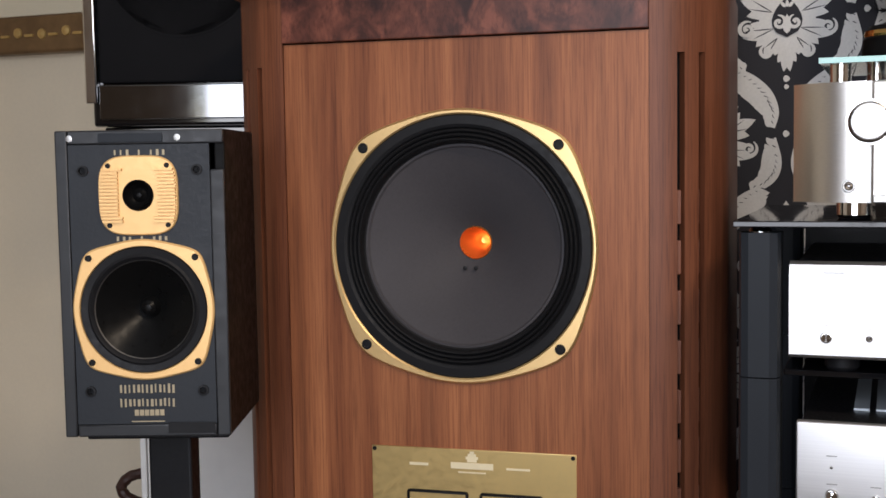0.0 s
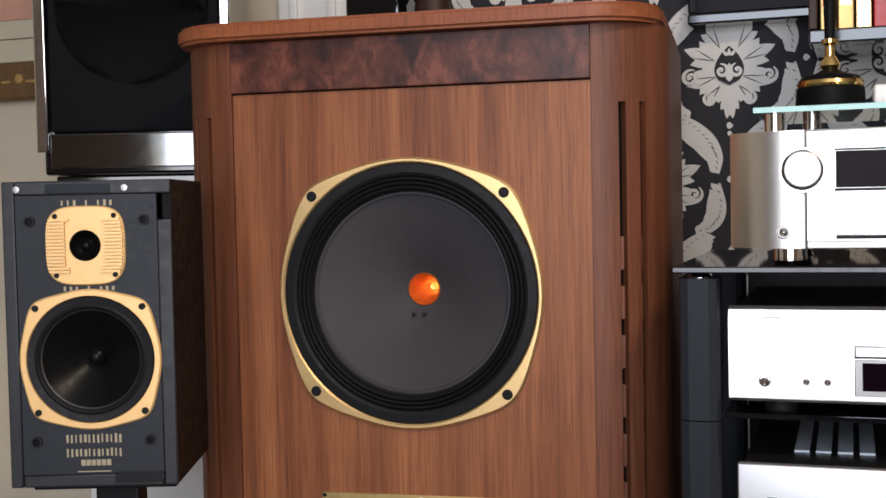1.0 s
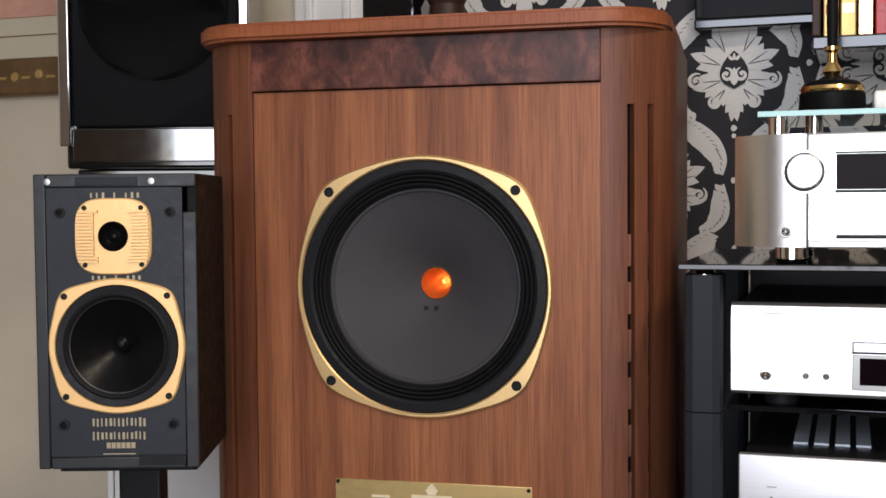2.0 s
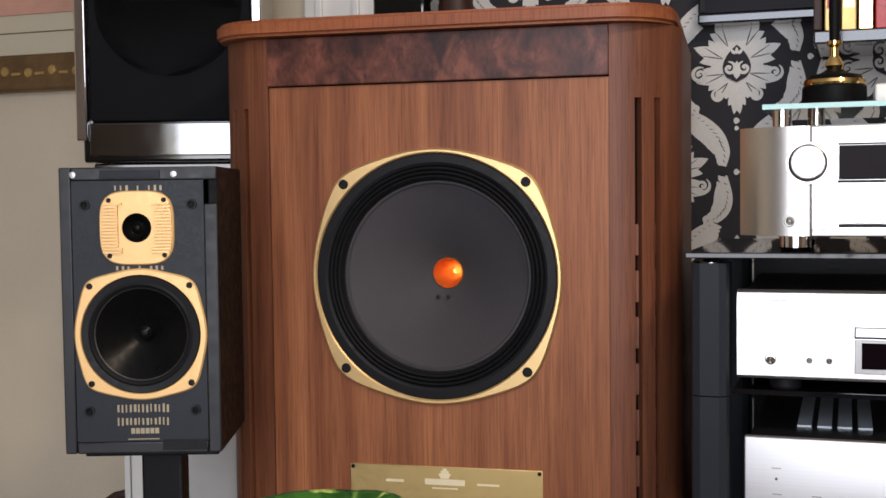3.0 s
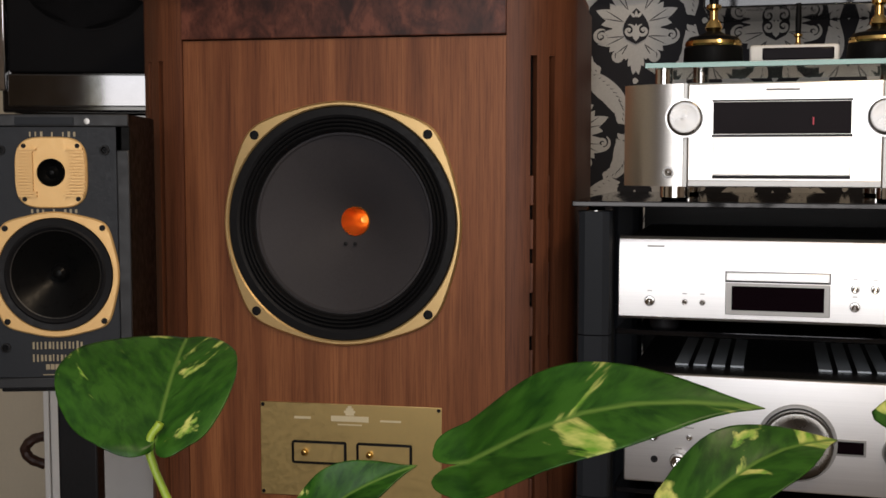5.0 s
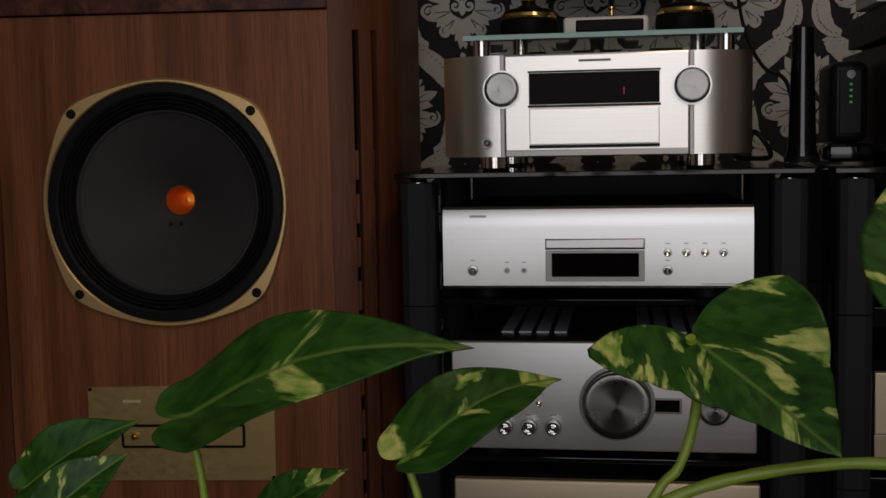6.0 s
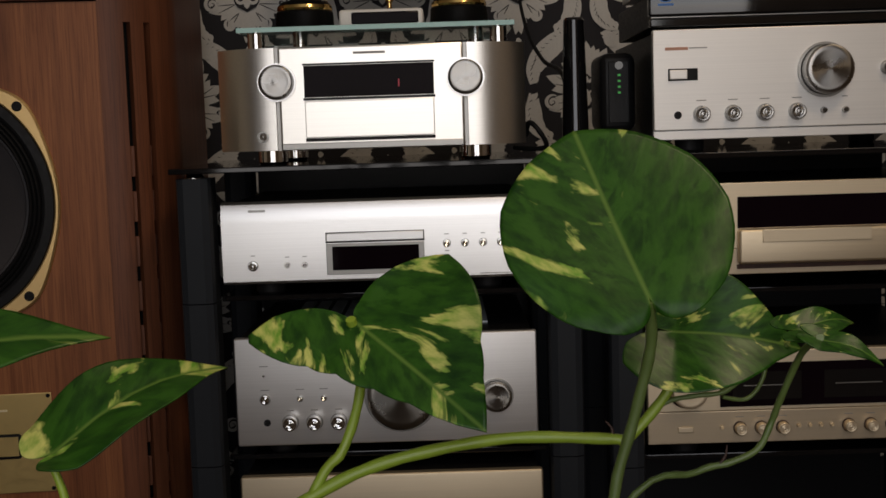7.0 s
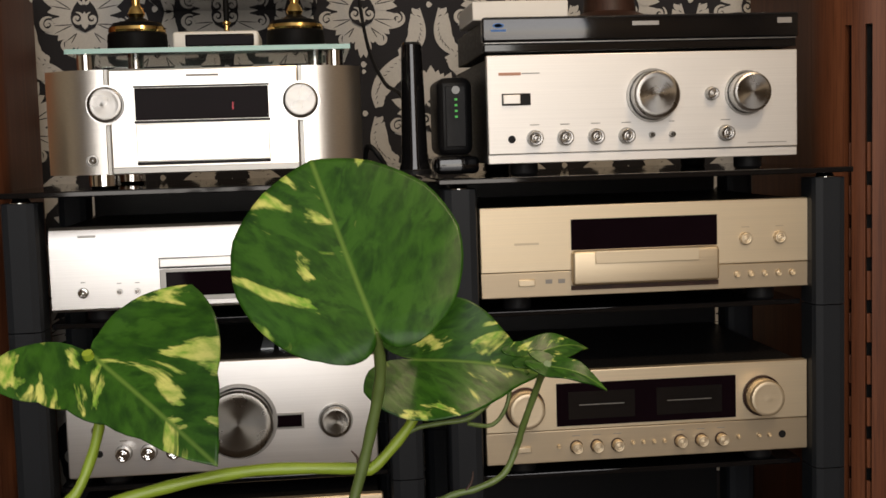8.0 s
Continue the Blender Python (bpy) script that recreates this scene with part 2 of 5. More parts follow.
# ---- mesh tools ----
def box(bm, x0, x1, y0, y1, z0, z1, bevel=0.0, seg=2):
    r = bmesh.ops.create_cube(bm, size=1.0)
    vs = r["verts"]
    bmesh.ops.scale(bm, vec=(x1 - x0, y1 - y0, z1 - z0), verts=vs)
    bmesh.ops.translate(bm, vec=((x0 + x1) / 2, (y0 + y1) / 2, (z0 + z1) / 2), verts=vs)
    if bevel:
        es = list({e for v in vs for e in v.link_edges})
        bmesh.ops.bevel(bm, geom=es, offset=bevel, segments=seg, affect="EDGES", profile=0.5)
    return bm


def B(*args):
    return box(bmesh.new(), *args)


def lathe(profile, at, axis="y", steps=48, bm=None, closed=True):
    """Turn a profile of (radius, along) round an axis; along grows towards -y for axis y, up for axis z."""
    bm = bm or bmesh.new()
    rings = []
    for r, a in profile:
        ring = []
        for k in range(steps):
            c, s = math.cos(2 * math.pi * k / steps), math.sin(2 * math.pi * k / steps)
            p = (r * c, -a, r * s) if axis == "y" else (r * c, r * s, a)
            ring.append(bm.verts.new(Vector(p) + Vector(at)))
        rings.append(ring)
    for a, b in zip(rings, rings[1:]):
        for k in range(steps):
            bm.faces.new((a[k], a[(k + 1) % steps], b[(k + 1) % steps], b[k]))
    for ring, r in ((rings[0], profile[0][0]), (rings[-1], profile[-1][0])):
        if closed and r > 1e-5:
            bm.faces.new(ring)
    bmesh.ops.remove_doubles(bm, verts=list(bm.verts), dist=1e-6)
    bmesh.ops.recalc_face_normals(bm, faces=bm.faces)
    return bm


def prism(bm, outline, z0, z1):
    """A closed outline of (x, y) drawn up from z0 to z1."""
    lo = [bm.verts.new((x, y, z0)) for x, y in outline]
    hi = [bm.verts.new((x, y, z1)) for x, y in outline]
    n = len(outline)
    for k in range(n):
        bm.faces.new((lo[k], lo[(k + 1) % n], hi[(k + 1) % n], hi[k]))
    bm.faces.new(lo), bm.faces.new(hi)
    bmesh.ops.recalc_face_normals(bm, faces=bm.faces)
    return bm


def finish(name, bm, mat, smooth=True, sharp=21):
    me = bpy.data.meshes.new(name)
    bm.to_mesh(me)
    bm.free()
    me.materials.append(mat)
    if smooth:
        me.shade_smooth()
        me.set_sharp_from_angle(angle=radians(sharp))
    return new(name, me)


def part(name, bm, mat, parent, label="", smooth=True, sharp=21):
    ob = finish(name, bm, mat, smooth, sharp)
    ob.parent = parent
    ob.matrix_parent_inverse = Matrix.Identity(4)
    return tagged(ob, label)


def thing(name, at, label, category, group=""):
    ob = new(name)
    ob.empty_display_size = 0.05
    return tagged(ob, label, category, group)


def structure(name, bm, mat, label):
    return tagged(finish(name, bm, mat), label, name.split("_")[0], kind="structure")


def squircle(r, n=2.9, steps=96):
    pts = []
    for k in range(steps):
        a = 2 * math.pi * k / steps
        c, s = math.cos(a), math.sin(a)
        q = r / (abs(c) ** n + abs(s) ** n) ** (1 / n)
        pts.append((q * c, q * s))
    return pts


def eared(r, ear, spread=16.0, steps=96):
    """A circle with four rounded ears on its diagonals."""
    pts = []
    for k in range(steps):
        a = 360 * k / steps
        off = (a % 90) - 45
        q = r * (1 + ear * math.exp(-abs(off / spread) ** 1.7))
        pts.append((q * math.cos(radians(a)), q * math.sin(radians(a))))
    return pts


def ring_plate(at, r_out, r_in, y_front, thick, n=2.9, steps=96, edge=0.003, ear=0.0):
    """A squarish ring plate in the xz plane with a round hole; its front faces -y."""
    bm = bmesh.new()
    out = eared(r_out, ear, 16.0, steps) if ear else squircle(r_out, n, steps)
    inn = [(r_in * math.cos(2 * math.pi * k / steps), r_in * math.sin(2 * math.pi * k / steps)) for k in range(steps)]
    ox, _, oz = at
    k1 = (r_out - edge) / r_out
    rows = [[(x * k, y, z * k) for x, z in src] for src, k, y in ((out, 1, y_front + thick), (out, 1, y_front + edge), (out, k1, y_front), (inn, 1.012, y_front), (inn, 1, y_front + 0.002), (inn, 1, y_front + thick))]
    rings = [[bm.verts.new((ox + x, y, oz + z)) for x, y, z in row] for row in rows]
    for a, b in zip(rings, rings[1:]):
        for k in range(steps):
            bm.faces.new((a[k], a[(k + 1) % steps], b[(k + 1) % steps], b[k]))
    bmesh.ops.recalc_face_normals(bm, faces=bm.faces)
    return bm


def tube(points, radius, bm=None, sides=8, taper=1.0):
    """A round tube along a smooth line through the points."""
    bm = bm or bmesh.new()
    P = [Vector(p) for p in points]
    fine = []
    for k in range(len(P) - 1):
        p0, p1, p2, p3 = P[max(k - 1, 0)], P[k], P[k + 1], P[min(k + 2, len(P) - 1)]
        for j in range(6):
            t = j / 6
            fine.append(0.5 * (2 * p1 + (p2 - p0) * t + (2 * p0 - 5 * p1 + 4 * p2 - p3) * t * t + (3 * p1 - p0 - 3 * p2 + p3) * t ** 3))
    fine.append(P[-1])
    rings = []
    for k, p in enumerate(fine):
        d = (fine[min(k + 1, len(fine) - 1)] - fine[max(k - 1, 0)]).normalized()
        u = d.cross(Vector((0.31, 0.9, 0.2))).normalized()
        w = d.cross(u)
        r = radius * (1 + (taper - 1) * k / (len(fine) - 1)) * (1 + 0.06 * math.sin(k * 1.7))
        rings.append([bm.verts.new(p + r * (math.cos(a) * u + math.sin(a) * w)) for a in [2 * math.pi * j / sides for j in range(sides)]])
    for a, b in zip(rings, rings[1:]):
        for k in range(sides):
            bm.faces.new((a[k], a[(k + 1) % sides], b[(k + 1) % sides], b[k]))
    bm.faces.new(rings[0]), bm.faces.new(rings[-1])
    bmesh.ops.recalc_face_normals(bm, faces=bm.faces)
    return bm


# ---- structure ----
WALL_Y = 0.70
structure("floor", B(-2.6, 2.8, SOUTH, 1.0, -0.05, 0.0), CARPET, "brown carpet floor of the listening room")
structure("ceiling", B(-2.6, 2.8, SOUTH, 1.0, 2.4, 2.45), CEIL, "plain white painted ceiling")
structure("wall_north", B(-0.825, 2.7, WALL_Y, WALL_Y + 0.15, 0.0, 2.4), PAPER, "charcoal wallpapered wall with silver damask print")
structure("wall_alcove", B(-2.6, -0.985, WALL_Y, WALL_Y + 0.15, 0.0, 2.4), CREAM, "cream painted wall beside the wallpaper")
structure("wall_west", B(-2.7, -2.6, SOUTH, 0.9, 0.0, 2.4), CREAM, "cream painted side wall")
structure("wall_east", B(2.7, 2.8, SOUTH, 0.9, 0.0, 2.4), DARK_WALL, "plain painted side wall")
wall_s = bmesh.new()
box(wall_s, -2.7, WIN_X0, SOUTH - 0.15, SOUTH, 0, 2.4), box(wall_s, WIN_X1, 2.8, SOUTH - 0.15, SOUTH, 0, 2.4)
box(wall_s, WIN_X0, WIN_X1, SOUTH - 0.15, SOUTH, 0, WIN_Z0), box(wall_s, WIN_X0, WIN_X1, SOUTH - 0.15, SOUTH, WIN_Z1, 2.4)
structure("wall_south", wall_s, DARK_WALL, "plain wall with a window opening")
trim = B(-0.985, -0.825, WALL_Y - 0.02, WALL_Y + 0.15, 0.0, 2.4, 0.003)
box(trim, -0.955, -0.94, WALL_Y - 0.032, WALL_Y - 0.02, 0.0, 2.4, 0.003)
box(trim, -0.872, -0.857, WALL_Y - 0.032, WALL_Y - 0.02, 0.0, 2.4, 0.003)
structure("trim", trim, WHITE_PAINT, "white gloss moulded timber trim on the wall")


# ---- damask print: leaf lobes and scrolls laid just proud of the wall ----
LAYER = [0]


def lay():
    """The depth of the next printed piece, each a hair proud of the one before."""
    LAYER[0] += 1
    return WALL_Y - 0.0008 - 0.000025 * LAYER[0]


def lobe(bm, x, z, ang, length, width, y, bend=0.0):
    """A leaf-shaped lobe from (x, z) along ang degrees, bent sideways."""
    n, a, y = 7, radians(ang), lay()
    left, right = [], []
    for k in range(n + 1):
        s = k / n
        h = width * math.sin(math.pi * s ** 0.75) ** 0.8 * 0.5 if 0 < k < n else 0
        th = a + radians(bend) * s
        cx, cz = x + length * s * math.cos(a + radians(bend) * s / 2), z + length * s * math.sin(a + radians(bend) * s / 2)
        left.append((cx - h * math.sin(th), cz + h * math.cos(th)))
        right.append((cx + h * math.sin(th), cz - h * math.cos(th)))
    ring = left + right[-2:0:-1]
    bm.faces.new([bm.verts.new((px, y, pz)) for px, pz in ring])


def scroll(bm, x, z, r, a0, turns, width, y, side):
    """A curl that winds in and ends in a bud."""
    n, last, y = 26, None, lay()
    for k in range(n + 1):
        s = k / n
        a = radians(a0) + side * turns * 2 * math.pi * s
        q, w = r * (1 - 0.8 * s), width * (1 - 0.45 * s) * min(1, 0.25 + 4 * s)
        pair = [bm.verts.new((x + (q + d * w / 2) * math.cos(a), y, z + (q + d * w / 2) * math.sin(a))) for d in (-1, 1)]
        if last:
            bm.faces.new((last[0], last[1], pair[1], pair[0]))
        last = pair
    lobe(bm, x - 0.18 * r, z, 0, 0.42 * r, 0.38 * r, y - 0.0002)


def feather(bm, dark, spine, width, y, side, n=11):
    """An acanthus leaf: a full tapering blade on one side of a bent spine, lobed at its edge and cut by thin dark veins."""
    P = [Vector((x, z)) for x, z in spine]
    steps, last, y = 28, None, lay()

    def at(s):
        q = s * (len(P) - 1)
        k = min(int(q), len(P) - 2)
        t = q - k
        p0, p1, p2, p3 = P[max(k - 1, 0)], P[k], P[k + 1], P[min(k + 2, len(P) - 1)]
        return 0.5 * (2 * p1 + (p2 - p0) * t + (2 * p0 - 5 * p1 + 4 * p2 - p3) * t * t + (3 * p1 - p0 - 3 * p2 + p3) * t ** 3)

    def across(s):
        d = (at(min(1, s + 0.03)) - at(max(0, s - 0.03))).normalized()
        w = width * (0.18 + 0.82 * math.sin(math.pi * (0.08 + 0.88 * s)))
        return at(s), Vector((-d.y, d.x)) * side, d, w

    for k in range(steps + 1):
        c, nrm, d, w = across(k / steps)
        pair = [bm.verts.new((q.x, y, q.y)) for q in (c, c + nrm * w * 0.70)]
        if last:
            bm.faces.new((last[0], last[1], pair[1], pair[0]))
        last = pair
    for k in range(n):
        s = 0.03 + 0.90 * k / (n - 1)
        c, nrm, d, w = across(s)
        lean = math.degrees(math.atan2((nrm + d * 0.75).y, (nrm + d * 0.75).x))
        q = c + nrm * w * 0.30 - d * w * 0.1
        lobe(bm, q.x, q.y, lean, w * 0.92, w * 0.42 + 0.003, y - 0.0001 * (1 + k % 3), -side * 46)
        c, nrm, d, w = across(min(1, s + 0.45 / n))
        q = c + nrm * w * 0.16
        lobe(dark, q.x, q.y, lean, w * 0.80, 0.0018, y - 0.0006, -side * 40)


def damask(bm, dark, cx, cz, y):
    lobe(bm, cx, cz - 0.058, 90, 0.136, 0.096, y + 0.0002)
    lobe(bm, cx, cz + 0.036, 90, 0.066, 0.030, y)
    for m in (-1, 1):
        def L(dx, dz, ang, length, width, bend=0, up=0, sheet=bm):
            lobe(sheet, cx + m * dx, cz + dz, ang if m > 0 else 180 - ang, length, width, y - 0.0001 * up, bend * m)

        def path(*pts):
            return [(cx + m * px, cz + pz) for px, pz in pts]
        # petals, each of three lobes parted by fine dark veins
        L(0.002, 0.046, 60, 0.046, 0.024, 0, 1), L(0.004, 0.050, 76, 0.044, 0.020, 0, 2)
        for bx, bz, ang, length in ((0.012, 0.034, 62, 0.058), (0.020, 0.012, 22, 0.062), (0.018, -0.016, -14, 0.058), (0.012, -0.032, -48, 0.040)):
            L(bx, bz, ang, length * 1.04, 0.027, 0, 1), L(bx, bz, ang + 20, length * 0.80, 0.023, 14, 2), L(bx, bz, ang - 20, length * 0.80, 0.023, -14, 2)
            L(bx + 0.004, bz, ang + 11, length * 0.72, 0.0020, 0, 6, dark), L(bx + 0.004, bz, ang - 11, length * 0.72, 0.0020, 0, 6, dark)
        scroll(bm, cx + m * 0.034, cz - 0.056, 0.013, 90, 1.2, 0.007, y - 0.0002, -m)
        L(0.0, -0.050, -58, 0.030, 0.016, 0, 1), L(0.0, -0.052, -82, 0.040, 0.016, 0, 2)
        # acanthus under the flower, the bulb below it, and the plume that leans to the next column
        feather(bm, dark, path((0.020, -0.190), (0.013, -0.160), (0.026, -0.124), (0.056, -0.096), (0.090, -0.080)), 0.054, y, -m, 13)
        feather(bm, dark, path((0.062, -0.300), (0.036, -0.296), (0.014, -0.276), (0.008, -0.246), (0.018, -0.206)), 0.046, y, -m)
        scroll(bm, cx + m * 0.050, cz - 0.318, 0.015, 60, 1.5, 0.008, y - 0.0002, m)
        scroll(bm, cx + m * 0.064, cz - 0.226, 0.015, 60, 1.5, 0.008, y - 0.0002, m)
        scroll(bm, cx + m * 0.052, cz - 0.140, 0.011, 20, 1.3, 0.006, y - 0.0002, -m)
    # dark almond in the flower's heart with a pale tulip and two curls in it
    lobe(dark, cx, cz - 0.032, 90, 0.070, 0.052, y - 0.0004)
    lobe(bm, cx, cz - 0.026, 90, 0.034, 0.014, y - 0.0006)
    for dx in (-0.009, 0, 0.009):
        lobe(bm, cx + dx * 0.3, cz + 0.020, 90 - dx * 4500, 0.014, 0.006, y - 0.0006)
    for m in (-1, 1):
        scroll(bm, cx + m * 0.0135, cz - 0.006, 0.0125, 100, 1.2, 0.0075, y, m)
    for dz, r in ((-0.104, 0.006), (-0.118, 0.0045), (-0.200, 0.006)):
        lobe(bm, cx - r, cz + dz, 0, 2 * r, 2 * r, y)


wallpaper, inlay = bmesh.new(), bmesh.new()
for i in range(-4, 9):
    for j in range(-1, 3):
        for dx, dz in ((0, 0), (0.1325, -0.21)):
            LAYER[0] = 0.5 if dx else 0
            damask(wallpaper, inlay, -0.103 + 0.265 * i + dx, 1.115 + 0.42 * j + dz, WALL_Y - 0.0012)
for sheet in (wallpaper, inlay):
    for f in [f for f in sheet.faces if min(v.co.x for v in f.verts) < -0.822]:
        sheet.faces.remove(f)
    bmesh.ops.recalc_face_normals(sheet, faces=sheet.faces)
tagged(part("damask_inlay", inlay, PAPER, bpy.data.objects["wall_north"], "dark details inside the flowers", False), kind="stuff")
tagged(part("damask_print", wallpaper, PRINT, bpy.data.objects["wall_north"], "silver-grey damask scrolls and flowers", False), kind="stuff")


# ---- large loudspeaker ----
def rounded_body(x0, x1, y0, y1, r, steps=10):
    """Outline with rounded front corners."""
    pts = [(x1, y1), (x0, y1)]
    pts += [(x0 + r - r * math.cos(a), y0 + r - r * math.sin(a)) for a in [math.pi / 2 * k / steps for k in range(steps + 1)]]
    pts += [(x1 - r + r * math.sin(a), y0 + r - r * math.cos(a)) for a in [math.pi / 2 * k / steps for k in range(steps + 1)]]
    return pts


def screw(at, r, parent, label="black hex-head screw"):
    bm = lathe([(r, 0), (r, 0.0016), (r * 0.8, 0.0028), (r * 0.55, 0.0028), (r * 0.5, 0.0010), (0, 0.0010)], at, "y", 16)
    part("screw", bm, RUBBER, parent, label)


def column(sp, xc, side):
    """Curved corner column, with two long slots, from the baffle's edge round to the cabinet's side."""
    R, n, runs = 0.10, 30, ((0, 7), (9, 13), (15, 30))
    yf, zt, zb, s0, s1 = 0.088, 1.125, 0.06, 0.16, 1.019
    bm = bmesh.new()

    def stave(k0, k1, z0, z1):
        ring = []
        for r, ks in ((R, range(k0, k1 + 1)), (R - 0.018, range(k1, k0 - 1, -1))):
            ring += [(xc + side * r * math.sin(math.pi / 2 * k / n), yf + R - r * math.cos(math.pi / 2 * k / n)) for k in ks]
        prism(bm, ring, z0, z1)

    stave(0, n, zb, s0), stave(0, n, s1, zt)
    for k0, k1 in runs:
        stave(k0, k1, s0, s1)
    bmesh.ops.remove_doubles(bm, verts=list(bm.verts), dist=1e-6)
    part("corner_column", bm, WALNUT_DARK, sp, "rounded walnut corner with long vertical slots")
    # Black sheet added close behind the staves, standing in for shade inside the slots.
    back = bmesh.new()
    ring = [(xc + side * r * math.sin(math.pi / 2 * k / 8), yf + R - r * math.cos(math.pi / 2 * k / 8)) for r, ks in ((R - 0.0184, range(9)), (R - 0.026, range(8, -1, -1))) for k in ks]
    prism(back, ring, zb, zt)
    part("slot_shade_sheet", back, BLACK_SIDE, sp)
    for k in (8, 14):
        a = math.pi / 2 * k / n
        for j in range(9):
            z = 0.79 - 0.068 * j
            px, py = xc + side * (R - 0.012) * math.sin(a), yf + R - (R - 0.012) * math.cos(a)
            part("slot_bridge", B(px - 0.0045, px + 0.0045, py - 0.004, py + 0.004, z, z + 0.046, 0.001), WALNUT_DARK, sp)


def big_driver(sp, cx, cz, y):
    chassis = ring_plate((cx, 0, cz), 0.1935, 0.1855, y, 0.012, 2.6, 144, 0.003, 0.09)
    ch = part("driver_frame", chassis, GOLD, sp, "gold anodised driver chassis ring")
    for sx in (-1, 1):
        for sz in (-1, 1):
            screw((cx + sx * 0.1405, y + 0.0005, cz + sz * 0.1405), 0.0075, ch)
    prof = [(0.1857, -0.004), (0.1835, -0.0005), (0.172, 0.0005), (0.168, -0.002)]
    for k in range(3):
        r = 0.166 - 0.0062 * k
        prof += [(r, -0.006), (r - 0.0015, -0.001), (r - 0.0032, 0.0008), (r - 0.0048, -0.001)]
    prof += [(0.1465, -0.014), (0.1445, -0.016)]
    part("surround", lathe(prof, (cx, y, cz), "y", 96, None, False), RUBBER, ch, "ribbed black cloth surround")
    cone = [(0.1445, -0.016), (0.1415, -0.0155), (0.139, -0.019)]
    for k in range(1, 13):
        s = k / 12
        cone.append((0.139 + (0.0235 - 0.139) * s, -0.019 - 0.074 * (0.8 * s + 0.2 * s * s)))
    part("cone", lathe(cone, (cx, y, cz), "y", 96, None, False), CONE, ch, "dark grey paper cone")
    part("horn_throat", lathe([(0.0245, -0.092), (0.0235, -0.089), (0.0225, -0.092), (0.019, -0.107), (0.012, -0.132), (0.006, -0.152), (0, -0.153)], (cx, y, cz), "y", 48, None, False), COPPER, ch, "glowing copper-coloured horn throat")
    for dx in (-0.008, 0.008):
        part("lead_eyelet", lathe([(0.003, 0), (0.003, 0.002), (0, 0.003)], (cx - 0.004 + dx, y + 0.0748, cz - 0.036), "y", 12), RUBBER, ch)


def holed_panel(bx0, bx1, bz0, bz1, cx, cz, r, y_front, y_back, y_hole, steps=96, bm=None):
    """An upright board with a round hole right through it."""
    bm = bm or bmesh.new()
    hole = [(cx + r * math.cos(2 * math.pi * k / steps), cz + r * math.sin(2 * math.pi * k / steps)) for k in range(steps)]
    rim = []
    for k in range(steps):
        c, s = math.cos(2 * math.pi * k / steps), math.sin(2 * math.pi * k / steps)
        t = min(((bx1 - cx) if c > 0 else (bx0 - cx)) / c if abs(c) > 1e-9 else 9, ((bz1 - cz) if s > 0 else (bz0 - cz)) / s if abs(s) > 1e-9 else 9)
        rim.append((cx + t * c, cz + t * s))
    for qx, qz in ((bx1, bz1), (bx0, bz1), (bx0, bz0), (bx1, bz0)):
        k = min(range(steps), key=lambda i: (rim[i][0] - qx) ** 2 + (rim[i][1] - qz) ** 2)
        rim[k] = (qx, qz)
    rows = [[bm.verts.new((x, y, z)) for x, z in src] for src, y in ((rim, y_back), (rim, y_front), (hole, y_front), (hole, y_hole))]
    for a, b in zip(rows, rows[1:]):
        for k in range(steps):
            bm.faces.new((a[k], a[(k + 1) % steps], b[(k + 1) % steps], b[k]))
    bmesh.ops.recalc_face_normals(bm, faces=bm.faces)
    return bm


